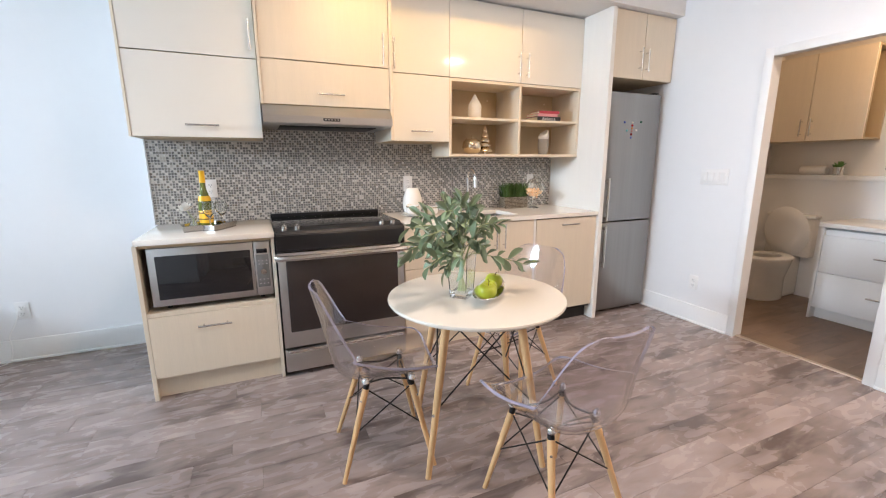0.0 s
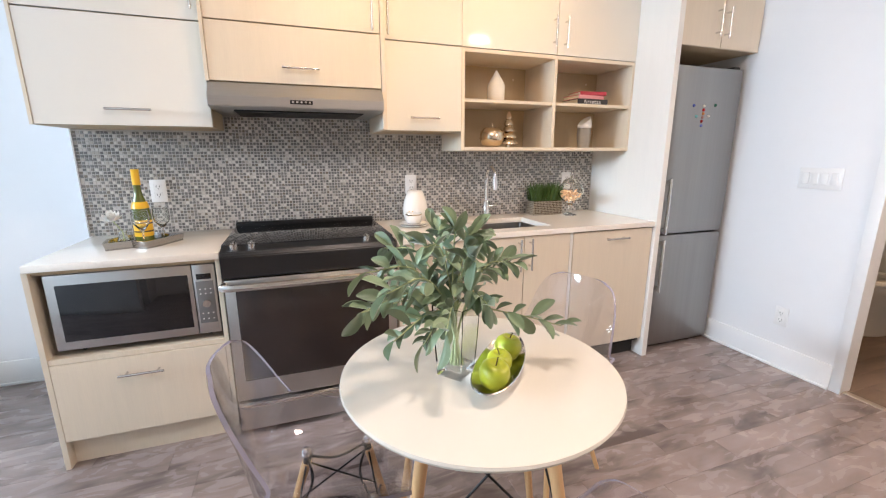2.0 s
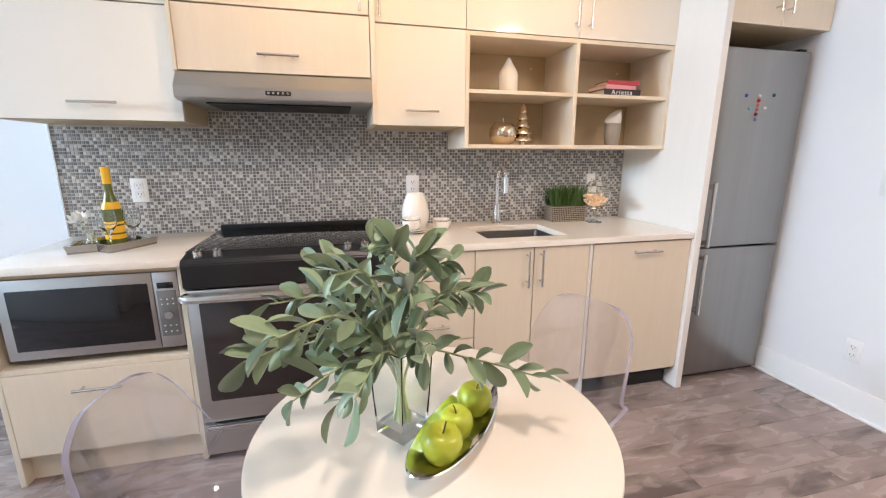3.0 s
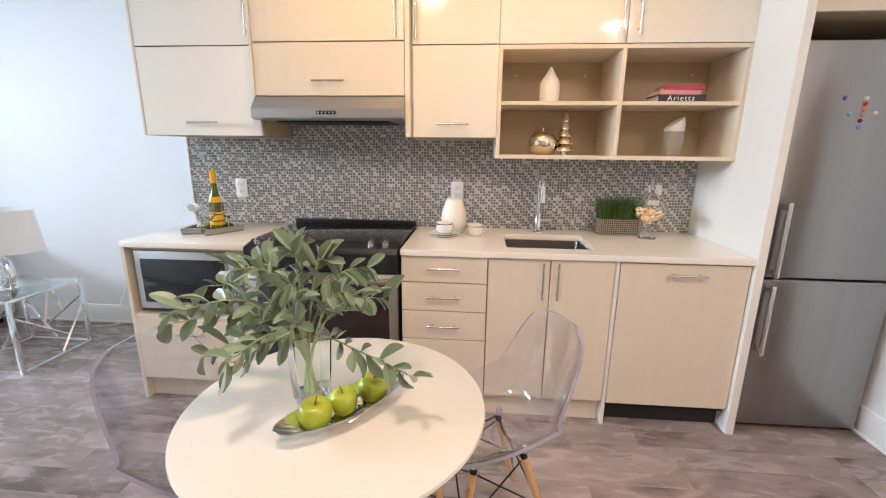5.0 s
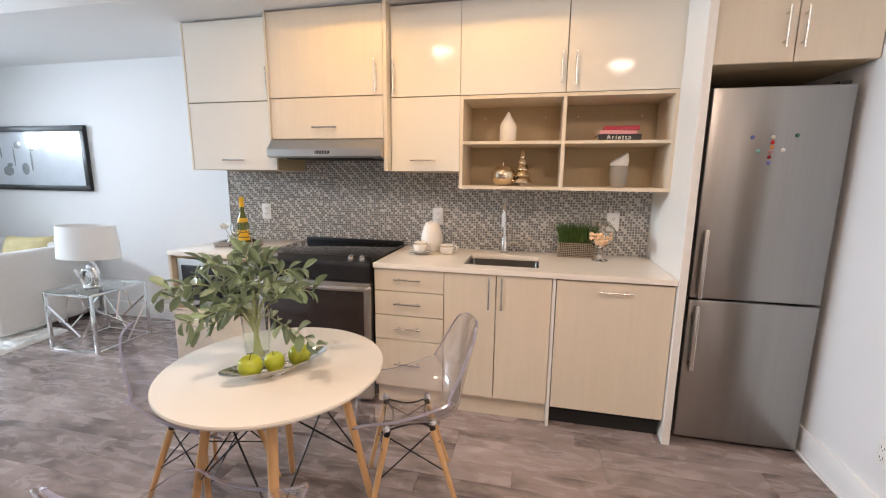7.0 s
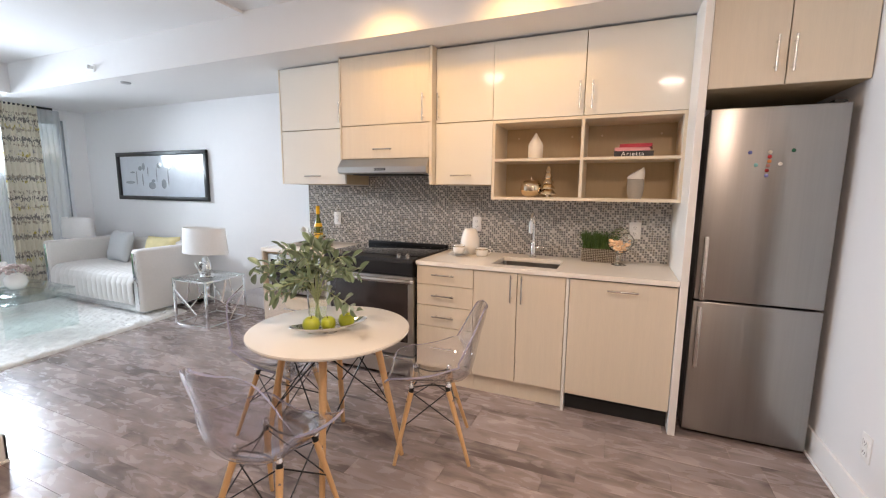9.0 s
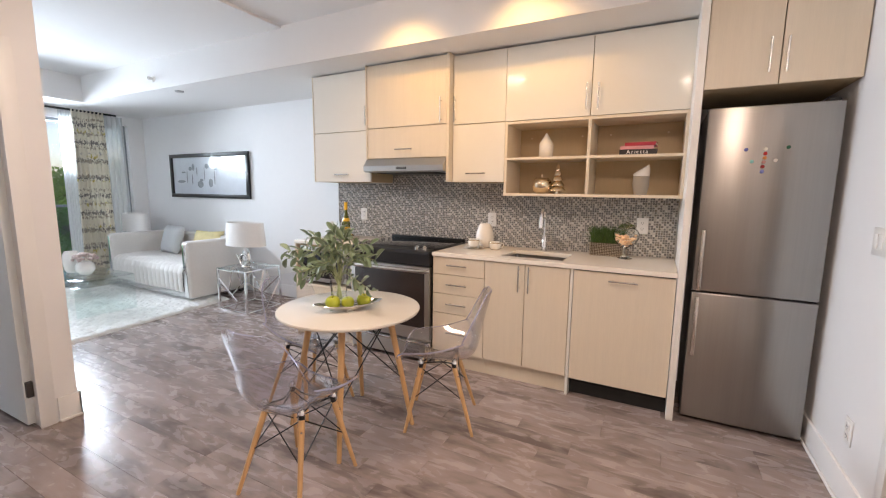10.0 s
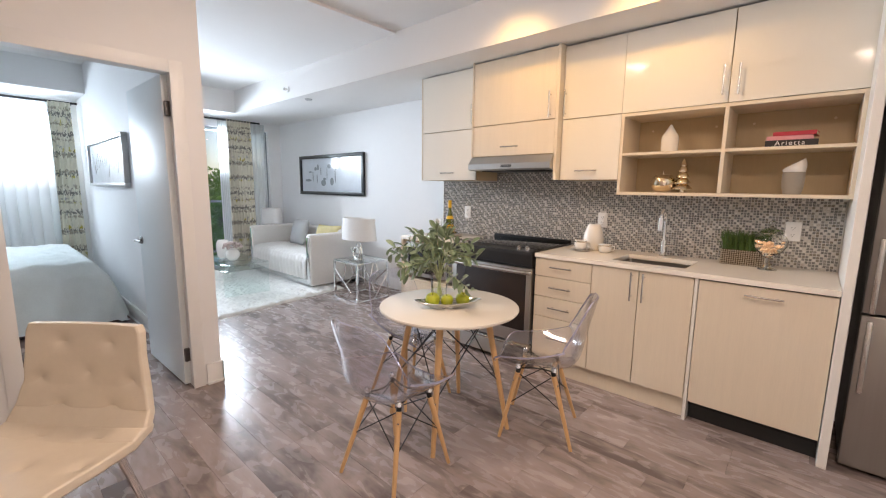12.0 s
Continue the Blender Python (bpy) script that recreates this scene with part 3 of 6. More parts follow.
# niche back and top carry painted shade through the darker ash
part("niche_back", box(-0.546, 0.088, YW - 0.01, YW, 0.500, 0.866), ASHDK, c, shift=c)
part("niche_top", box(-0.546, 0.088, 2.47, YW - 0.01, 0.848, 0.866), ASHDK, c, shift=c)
front(c, "drawer_front", -0.546, 0.088, 0.128, 0.477, 2.452, ASH, ("h", -0.232, 0.405, 0.165))
part("toe_kick", box(-0.546, 0.088, 2.50, 2.516, 0, 0.126), ASH, c, shift=c)
c = thing("microwave", (-0.215, 2.65, 0.500), "stainless steel microwave with a dark glass door, in its niche", "microwave")
x0, x1, z0, z1, yf = -0.512, 0.080, 0.530, 0.845, 2.465
part("body", box(x0 + 0.01, x1 - 0.01, yf + 0.03, 2.9, z0, z1 - 0.01, 0.004), BLACKM, c, shift=c)
for x in (x0 + 0.06, x1 - 0.06):
    for y in (yf + 0.08, 2.84):
        part("foot", rod((x, y, 0.500), (x, y, z0), 0.012), BLACKP, c, shift=c)
d = part("door", box(x0, x1 - 0.088, yf, yf + 0.03, z0, z1, 0.004), STEEL, c, shift=c)
part("window", box(x0 + 0.033, x1 - 0.104, yf - 0.004, yf + 0.004, z0 + 0.036, z1 - 0.042, 0.003), BLACKGL, d, "dark glass window", shift=c)
d = part("control_panel", box(x1 - 0.086, x1, yf, yf + 0.03, z0, z1, 0.004), STEEL, c, shift=c)
part("keypad", box(x1 - 0.077, x1 - 0.010, yf - 0.003, yf + 0.002, z0 + 0.05, z1 - 0.075, 0.001), mat("keypad_grey", (0.20, 0.20, 0.20), 0.4, 0.5), d, shift=c)
part("display", box(x1 - 0.072, x1 - 0.016, yf - 0.003, yf + 0.002, z1 - 0.066, z1 - 0.042, 0.001), BLACKGL, d, shift=c)
part("dial", rod((x1 - 0.043, yf - 0.012, z0 + 0.14), (x1 - 0.043, yf - 0.002, z0 + 0.14), 0.016, n=24), STEELH, d, shift=c)
for k in range(4):
    for j in range(3):
        zz = z0 + (0.07, 0.095, 0.185, 0.205)[k]
        part("key", rod((x1 - 0.063 + j * 0.02, yf - 0.0055, zz), (x1 - 0.063 + j * 0.02, yf - 0.002, zz), 0.003, n=8), WHITEP, d, shift=c)

# range
c = thing("range", (0.49, 2.75, 0), "slide-in stainless steel range with a black glass cooktop", "stove")
x0, x1 = 0.112, 0.876
part("body", box(x0, x1, 2.47, YW, 0.03, 0.902, 0.003), BLACKM, c, shift=c)
part("cooktop", box(x0 - 0.002, x1 + 0.002, 2.50, 3.03, 0.902, 0.913, 0.003), BLACKGL, c, "black glass cooktop", shift=c)
part("back_ledge", box(x0, x1, 3.03, YW, 0.902, 0.934, 0.006), BLACKM, c, shift=c)
bm = bmesh.new()
prof = [(2.52, 0.914), (2.425, 0.896), (2.412, 0.878), (2.418, 0.780), (2.52, 0.780)]
va, vb = ([bm.verts.new((x, y, z)) for y, z in prof] for x in (x0, x1))
for k in range(5):
    bm.faces.new((va[k], va[(k + 1) % 5], vb[(k + 1) % 5], vb[k]))
bm.faces.new(va)
bm.faces.new(vb[::-1])
bmesh.ops.recalc_face_normals(bm, faces=bm.faces)
bmesh.ops.bevel(bm, geom=bm.edges[:], offset=0.004, segments=2, affect="EDGES")
p = part("control_panel", bm, DARKBAND, c, "dark control panel with a rolled front edge", shift=c)
for x in (x0 + 0.055, x0 + 0.125, x1 - 0.135, x1 - 0.065):
    k = part("knob", rod((x, 2.462, 0.902), (x, 2.457, 0.926), 0.019, 0.016, 20), STEELH, p, "steel knob", shift=c)
    part("grip", box(x - 0.004, x + 0.004, 2.444, 2.476, 0.924, 0.934, 0.002), STEELH, k, shift=c)
d = part("oven_door", box(x0 + 0.004, x1 - 0.004, 2.425, 2.468, 0.190, 0.772, 0.004), STEEL, c, shift=c)
part("oven_window", box(x0 + 0.046, x1 - 0.046, 2.420, 2.430, 0.288, 0.722, 0.006), OVENGL, d, "smoked glass oven window", shift=c)
bm = tube(bent([(x0 + 0.01, 2.430, 0.748), (x0 + 0.03, 2.385, 0.748), (0.494, 2.372, 0.748), (x1 - 0.03, 2.385, 0.748), (x1 - 0.01, 2.430, 0.748)], 6), 0.014)
bmesh.ops.scale(bm, vec=(1, 1, 1.25), space=Matrix.Translation((0, 0, -0.748)), verts=bm.verts)
part("door_handle", bm, STEELH, d, "wide steel door handle", shift=c)
part("drawer_front", box(x0 + 0.004, x1 - 0.004, 2.425, 2.468, 0.035, 0.176, 0.004), STEEL, c, shift=c)
part("drawer_lip", box(x0 + 0.02, x1 - 0.02, 2.412, 2.43, 0.156, 0.174, 0.004), STEELH, c, shift=c)
part("base", box(x0 + 0.03, x1 - 0.03, 2.50, 3.0, 0, 0.03), BLACKP, c, shift=c)

# right base units
BG = "kitchen base cabinets"
c = thing("drawer_unit", (1.1, 2.75, 0), "pale ash base unit with four drawers", "cabinet", BG)
part("body", carcass(0.888, 1.308, 2.472, YW, 0.142, 0.866), ASHDK, c, shift=c)
for z0, z1 in ((0.732, 0.864), (0.584, 0.730), (0.433, 0.582), (0.132, 0.431)):
    front(c, "drawer_front", 0.888, 1.308, z0, z1, 2.452, ASH, ("h", 1.098, {0.864: 0.808, 0.730: 0.662, 0.582: 0.512, 0.431: 0.290}[z1], 0.162))
part("toe_kick", box(0.888, 1.308, 2.50, 2.516, 0, 0.130), ASH, c, shift=c)
c = thing("sink_unit", (1.6, 2.75, 0), "pale ash sink base unit with two doors", "cabinet", BG)
bm = box(1.31, 1.326, 2.472, YW, 0.142, 0.866)
box(1.888, 1.904, 2.472, YW, 0.142, 0.866, into=bm)
box(1.326, 1.888, 2.472, YW, 0.142, 0.158, into=bm)
part("body", bm, ASHDK, c, shift=c)
front(c, "door", 1.31, 1.604, 0.132, 0.864, 2.452, ASH, ("v", 1.568, 0.763, 0.18))
front(c, "door", 1.606, 1.904, 0.132, 0.864, 2.452, ASH, ("v", 1.638, 0.763, 0.18))
part("toe_kick", box(1.31, 1.904, 2.50, 2.516, 0, 0.130), ASH, c, shift=c)
single("divider_panel", box(-0.009, 0.009, -0.306, 0.306, 0, 0.864, 0.001, 1), PANELW, (1.915, 2.76, 0), "cream-white divider panel beside the dishwasher", "panel")
c = thing("dishwasher", (2.22, 2.75, 0), "built-in dishwasher behind a pale ash front", "dishwasher")
part("body", box(1.93, 2.505, 2.475, 3.0, 0.10, 0.855), BLACKM, c, shift=c)
front(c, "front_panel", 1.927, 2.508, 0.124, 0.860, 2.452, ASH, ("h", 2.224, 0.812, 0.165))
part("toe_kick", box(1.927, 2.508, 2.52, 2.53, 0.0, 0.119), BLACKP, c, "black toe kick", shift=c)
for x in (1.95, 2.485):
    part("foot", rod((x, 2.6, 0), (x, 2.6, 0.1), 0.015), BLACKP, c, shift=c)

# worktops
single("worktop", box(-0.33, 0.335, -0.315, 0.315, 0, 0.03, 0.003), QUARTZ, (-0.226, 2.752, 0.867), "cream quartz worktop over the microwave unit", "worktop")
SX0, SX1, SY0, SY1 = 1.402, 1.832, 2.548, 2.885
xs, ys = (0.886, SX0, SX1, 2.509), (2.436, SY0, SY1, YW)
bm = bmesh.new()
vg = [[bm.verts.new((x, y, 0.867)) for y in ys] for x in xs]
for i in range(3):
    for j in range(3):
        if (i, j) != (1, 1):
            bm.faces.new((vg[i][j], vg[i + 1][j], vg[i + 1][j + 1], vg[i][j + 1]))
up = bmesh.ops.extrude_face_region(bm, geom=bm.faces[:])
bmesh.ops.translate(bm, vec=(0, 0, 0.03), verts=[v for v in up["geom"] if isinstance(v, bmesh.types.BMVert)])
bmesh.ops.recalc_face_normals(bm, faces=bm.faces)
bmesh.ops.bevel(bm, geom=[e for e in bm.edges if e.calc_face_angle(0) > 0.5], offset=0.0025, segments=2, affect="EDGES")
tagged(new("worktop", mesh_of("worktop", bm, QUARTZ)), "long cream quartz worktop with a sink cut-out", "worktop")
c = thing("sink", (1.617, 2.72, 0.69), "square undermount stainless steel sink", "sink")
bm = bmesh.new()
top = [bm.verts.new(v) for v in ((SX0, SY0, 0.866), (SX1, SY0, 0.866), (SX1, SY1, 0.866), (SX0, SY1, 0.866))]
bot = [bm.verts.new((1.617 + (v.co.x - 1.617) * 0.94, 2.718 + (v.co.y - 2.718) * 0.94, 0.69)) for v in top]
for k in range(4):
    bm.faces.new((top[k], top[(k + 1) % 4], bot[(k + 1) % 4], bot[k]))
bm.faces.new(bot)
bmesh.ops.recalc_face_normals(bm, faces=bm.faces)
bmesh.ops.bevel(bm, geom=[e for e in bm.edges if len(e.link_faces) == 2], offset=0.02, segments=3, affect="EDGES")
part("bowl", bm, SINKST, c, shift=c)
part("drain", lathe([(0.0, 0.0), (0.035, 0.0), (0.04, 0.003), (0.03, 0.004), (0.0, 0.002)], 20, at=(1.617, 2.72, 0.692)), CHROME, c, shift=c)
# faucet
c = thing("faucet", (1.605, 2.955, 0.897), "tall chrome pull-down kitchen faucet", "faucet")
part("base", lathe([(0, 0), (0.027, 0), (0.027, 0.006), (0.02, 0.012), (0.019, 0.11), (0.014, 0.118), (0, 0.118)], 24), CHROME, c)
part("neck", tube(bent([(0, 0, 0.11), (0, 0, 0.25), (0, -0.02, 0.305), (0, -0.06, 0.325), (0, -0.105, 0.305), (0, -0.12, 0.27)], 6), 0.011, 12), CHROME, c)
part("spray_head", rod((0, -0.12, 0.275), (0, -0.125, 0.19), 0.0155, 0.018, 16), CHROME, c)
part("lever", rod((0.015, 0, 0.075), (0.075, -0.005, 0.08), 0.009, 0.007), CHROME, c)

# fridge
c = thing("fridge", (2.877, 2.78, 0), "tall stainless steel fridge with a bottom freezer", "fridge")
x0, x1 = 2.588, 3.164
part("body", box(x0 + 0.003, x1 - 0.003, 2.565, 3.05, 0.02, 1.815, 0.004), mat("fridge_side_grey", (0.25, 0.25, 0.25), 0.4), c, shift=c)
for x in (x0 + 0.06, x1 - 0.06):
    part("foot", rod((x, 2.62, 0), (x, 2.62, 0.02), 0.02), BLACKP, c, shift=c)
for z0, z1, hz in ((0.798, 1.819, 0.980), (0.022, 0.788, 0.595)):
    d = part("door", box(x0, x1, 2.50, 2.56, z0, z1, 0.006, 3), FRIDGE, c, shift=c)
    hx = x0 + 0.03
    bm = box(hx - 0.010, hx + 0.010, 2.448, 2.462, hz - 0.175, hz + 0.175, 0.004)
    for zz in (hz - 0.15, hz + 0.15):
        box(hx - 0.008, hx + 0.008, 2.458, 2.502, zz - 0.012, zz + 0.012, 0.002, into=bm)
    part("handle", bm, STEELH, d, "flat steel handle", shift=c)
part("hinge_cap", box(x1 - 0.07, x1 - 0.02, 2.51, 2.58, 1.819, 1.835, 0.004), BLACKP, c, shift=c)
MAG = [(-0.085, 0.035, (0.10, 0.12, 0.35)), (0.0, 0.035, (0.75, 0.7, 0.6)), (0.0, 0.012, (0.5, 0.03, 0.03)), (0.0, -0.010, (0.65, 0.25, 0.08)), (-0.003, -0.032, (0.45, 0.22, 0.2)), (-0.006, -0.056, (0.25, 0.02, 0.02)), (-0.006, -0.082, (0.2, 0.22, 0.5)), (-0.055, -0.028, (0.2, 0.45, 0.45)), (0.047, -0.024, (0.75, 0.7, 0.65)), (0.095, 0.042, (0.03, 0.13, 0.08))]
for dx, dz, col in MAG:
    single("fridge_magnet", rod((0, 0, 0), (0, -0.007, 0), 0.0095, 0.006, 14), mat("magnet", col, 0.25), (2.862 + dx, 2.4995, 1.557 + dz), "small round glass magnet on the fridge door", "magnet", "fridge magnets")

# backsplash of small mosaic tiles
bm = box(-0.56, 2.51, 3.062, YB, 0.897, 1.43)
box(0.106, 0.904, 3.062, YB, 1.43, 1.618, into=bm)
back = structure("backsplash", bm, GROUT, "grey glass and stone mosaic backsplash", "backsplash")
pitch, gap = 0.0163, 0.0031
vs, fs, lights, loose = [], [], [], []
for i in range(int(3.07 / pitch)):
    for j in range(int(0.721 / pitch)):
        x, z = -0.559 + i * pitch, 0.898 + j * pitch
        if z + pitch > (1.425 if (x < 0.106 or x > 0.889) else 1.615) or (x > 1.335 and z > 1.323):
            continue
        d = 3.0585 + random.random() * 0.0012
        knot = (i + j) % 4 == 0 and i % 2 == 0 or (i - j) % 4 == 2 and i % 2 == 1
        pale = 1 if random.random() < (0.82 if knot else 0.09) else 0
        if 0.44 < x < 0.72 and 1.00 < z < 1.276:
            loose.append((x, d, z, pale))
            continue
        lights.append(pale)
        a = len(vs)
        vs += [(x, 3.0625, z), (x + pitch - gap, 3.0625, z), (x + pitch - gap, 3.0625, z + pitch - gap), (x, 3.0625, z + pitch - gap)]
        e = 0.0009
        vs += [(x + e, d, z + e), (x + pitch - gap - e, d, z + e), (x + pitch - gap - e, d, z + pitch - gap - e), (x + e, d, z + pitch - gap - e)]
        fs += [(a + 4, a + 5, a + 6, a + 7), (a, a + 1, a + 5, a + 4), (a + 1, a + 2, a + 6, a + 5), (a + 2, a + 3, a + 7, a + 6), (a + 3, a, a + 4, a + 7)]
me = bpy.data.meshes.new("mosaic_tiles")
me.from_pydata(vs, [], fs)
me.materials.append(MOSAIC)
me.materials.append(MOSAICL)
for k, pale in enumerate(lights):
    for f in range(5):
        me.polygons[k * 5 + f].material_index = pale
ob = new("mosaic_tiles", me)
ob.parent = back
tagged(ob, "small square grey, brown and white mosaic tiles", kind="stuff")
tile_meshes = []
for m in (ramp_mat("grey_glass_tile", GLASS_TONES, 0.13, "object", 0.0, 0.3), ramp_mat("pale_stone_tile", STONE_TONES, 0.2, "object", 0.0, 0.2)):
    w, e = pitch - gap, 0.0009
    me = bpy.data.meshes.new("mosaic_tile")
    me.from_pydata([(0, 0.004, 0), (w, 0.004, 0), (w, 0.004, w), (0, 0.004, w), (e, 0, e), (w - e, 0, e), (w - e, 0, w - e), (e, 0, w - e)], [], [(4, 5, 6, 7), (0, 1, 5, 4), (1, 2, 6, 5), (2, 3, 7, 6), (3, 0, 4, 7)])
    me.materials.append(m)
    tile_meshes.append(me)
for x, d, z, pale in loose:
    ob = new("mosaic_tile", tile_meshes[pale])
    ob.parent, ob.location = back, (x, d, z)
single("splash_edge_strip", box(-0.004, 0.004, -0.006, 0.006, 0, 0.533, 0.001, 1), STEELH, (-0.564, 3.062, 0.897), "slim metal edge strip on the mosaic", "trim")


# ---- table and chairs ----
def leg_wood(parent, a, b, r0, r1):
    ob = part("leg", rod(a, b, r0, r1, 16), BEECH, parent)
    return ob


TX, TY, TH = 0.893, 1.486, 0.705
c = thing("round_table", (TX, TY, 0), "round white table on splayed beech legs with black wire braces", "table", rz=29)
part("tabletop", lathe([(0, TH - 0.022), (0.37, TH - 0.022), (0.386, TH - 0.016), (0.390, TH - 0.008), (0.388, TH - 0.001), (0.384, TH), (0, TH)], 96), TABLEW, c)
part("mount_plate", lathe([(0, TH - 0.03), (0.17, TH - 0.03), (0.17, TH - 0.022), (0, TH - 0.022)], 32), BLACKM, c)
feet = [Vector((0.348 * math.cos(a), 0.348 * math.sin(a), 0)) for a in (0, math.pi / 2, math.pi, 1.5 * math.pi)]
tops = [Vector((0.215 * math.cos(a), 0.215 * math.sin(a), TH - 0.035)) for a in (0, math.pi / 2, math.pi, 1.5 * math.pi)]
for f, t in zip(feet, tops):
    lg = leg_wood(c, f, t, 0.0125, 0.019)
    b = f.lerp(t, 0.40)
    part("bolt", rod(b - b.normalized() * 0.0, b + Vector((b.x, b.y, 0)).normalized() * 0.019, 0.006), STEELH, lg)
    part("bracket", rod(t, t + Vector((0, 0, 0.014)), 0.02), BLACKM, lg)
for k in range(4):
    j = (k + 1) % 4
    for a, b in ((k, j), (j, k)):
        p0, p1 = feet[a].lerp(tops[a], 0.42), tops[b] + Vector((0, 0, -0.01))
        part("brace", rod(p0, p1, 0.0035, n=8), BLACKM, c)


def shell_point(u, v):
    """Seat and back in one curve; u across, v from the front lip to the top of the back."""
    prof = [(0.235, 0.398), (0.215, 0.418), (0.15, 0.425), (0.05, 0.416), (-0.05, 0.408), (-0.140, 0.417), (-0.194, 0.453), (-0.216, 0.51), (-0.230, 0.58), (-0.244, 0.65), (-0.259, 0.715), (-0.272, 0.770), (-0.279, 0.795)]
    half = [0.150, 0.195, 0.218, 0.226, 0.229, 0.230, 0.226, 0.216, 0.205, 0.195, 0.180, 0.150, 0.095]
    x = v * (len(prof) - 1)
    k = min(int(x), len(prof) - 2)
    f = x - k

    def cr(s):
        p = [s[max(k - 1, 0)], s[k], s[k + 1], s[min(k + 2, len(s) - 1)]]
        return 0.5 * (2 * p[1] + (p[2] - p[0]) * f + (2 * p[0] - 5 * p[1] + 4 * p[2] - p[3]) * f * f + (3 * p[1] - p[0] - 3 * p[2] + p[3]) * f ** 3)

    y, z, w = cr([q[0] for q in prof]), cr([q[1] for q in prof]), cr(half)
    s = 2 * u - 1
    back = min(max((v - 0.36) / 0.28, 0), 1)
    back = back * back * (3 - 2 * back)
    rise = max(0, min(1, (v - 0.45) / 0.55))
    front_fade = min(v / 0.12, 1)
    bump = math.exp(-((v - 0.43) / 0.17) ** 2)
    lift = abs(s) ** 2.7 * ((0.022 + 0.025 * front_fade) * (1 - back) + 0.085 * bump)
    wrap = abs(s) ** 2.2 * back * (0.100 * (1 - rise) ** 1.1 + 0.020)
    dish = -0.012 * (1 - s * s) * (1 - back) * front_fade
    return Vector((s * w, y + wrap, z + lift + dish))


def make_chair(place, rz):
    c = thing("clear_chair", place, "transparent plastic shell chair on beech legs with black wire braces", "chair", "chairs round the table", rz)
    bm = grid(shell_point, 28, 44)
    sh = part("seat_shell", bm, SHELL, c, "clear polycarbonate seat and back in one piece", smooth=80)
    mod = sh.modifiers.new("thickness", "SOLIDIFY")
    mod.thickness, mod.offset = 0.010, 0
    sh.data.materials.append(RIM)
    mod.material_offset_rim = 1
    sh.visible_shadow = False
    feet = [Vector(p) for p in ((0.185, 0.185, 0), (-0.185, 0.185, 0), (-0.175, -0.195, 0), (0.175, -0.195, 0))]
    tops = [Vector(p) for p in ((0.125, 0.105, 0.365), (-0.125, 0.105, 0.365), (-0.105, -0.085, 0.365), (0.105, -0.085, 0.365))]
    for f, t in zip(feet, tops):
        lg = leg_wood(c, f, t, 0.009, 0.0145)
        d = (t - f).normalized()
        part("bracket", rod(t - d * 0.012, t + d * 0.03, 0.0125, n=12), BLACKM, lg)
        b = f.lerp(t, 0.88)
        part("bolt", rod(b, b + Vector((f.x, f.y, 0)).normalized() * 0.0155, 0.005, n=10), STEELH, lg)
        part("mount", lathe([(0, 0), (0.017, 0), (0.015, 0.012), (0.008, 0.022), (0.0, 0.024)], 16, at=(t.x, t.y, 0.392)), CHROME, lg, "chrome screw mount")
    ring = [(t.x * 0.98, t.y * 0.98, 0.388) for t in tops]
    for k in range(4):
        a, b = ring[k], ring[(k + 1) % 4]
        mid = ((a[0] + b[0]) * 0.36, (a[1] + b[1]) * 0.36, 0.384)
        part("seat_wire", tube(bent([a, mid, b], 5), 0.004, 8), BLACKM, c)
    for k in range(4):
        j = (k + 1) % 4
        for a, b in ((k, j), (j, k)):
            part("brace", rod(feet[a].lerp(tops[a], 0.52), tops[b] + Vector((0, 0, 0.0)), 0.003, n=8), BLACKM, c)
    return c


chair = make_chair((0.479, 1.584, 0), -96)
copy_thing(chair, pose(1.311, 1.801, 0, 0, 0, 111))
copy_thing(chair, pose(0.975, 1.008, 0, 0, 0, 4))


# ---- on the table ----
c = thing("vase", (0.820, 1.483, TH), "square clear glass vase holding leafy stems", "vase", rz=38)
bm = bmesh.new()
rings = []
for w, z in ((0.035, 0.0), (0.038, 0.004), (0.043, 0.09), (0.048, 0.205), (0.045, 0.205), (0.040, 0.09), (0.035, 0.030), (0.0, 0.028)):
    rings.append([bm.verts.new((sx * max(w, 0.001), sy * max(w, 0.001), z)) for sx, sy in ((1, 1), (-1, 1), (-1, -1), (1, -1))])
for a, b in zip(rings, rings[1:]):
    for k in range(4):
        bm.faces.new((a[k], a[(k + 1) % 4], b[(k + 1) % 4], b[k]))
bm.faces.new(rings[0][::-1])
bm.faces.new(rings[-1])
bmesh.ops.recalc_face_normals(bm, faces=bm.faces)
g = part("glass", bm, VASEGL, c, smooth=20)
g.visible_shadow = False

c = thing("leafy_branches", (0.820, 1.483, TH + 0.03), "sage green artificial leafy branches in the vase", "plant")


def leaf_mesh(length, width, fold, bow):
    def f(u, v):
        w = width * (math.sin(math.pi * min(1, v ** 1.15 * 0.95 + 0.03)) ** 0.62) * (0.78 + 0.24 * v)
        s = 2 * u - 1
        return Vector((s * w / 2, v * length, abs(s) * fold * w + length * bow * v * v))
    return mesh_of("leaf", grid(f, 4, 7), LEAF, 80)


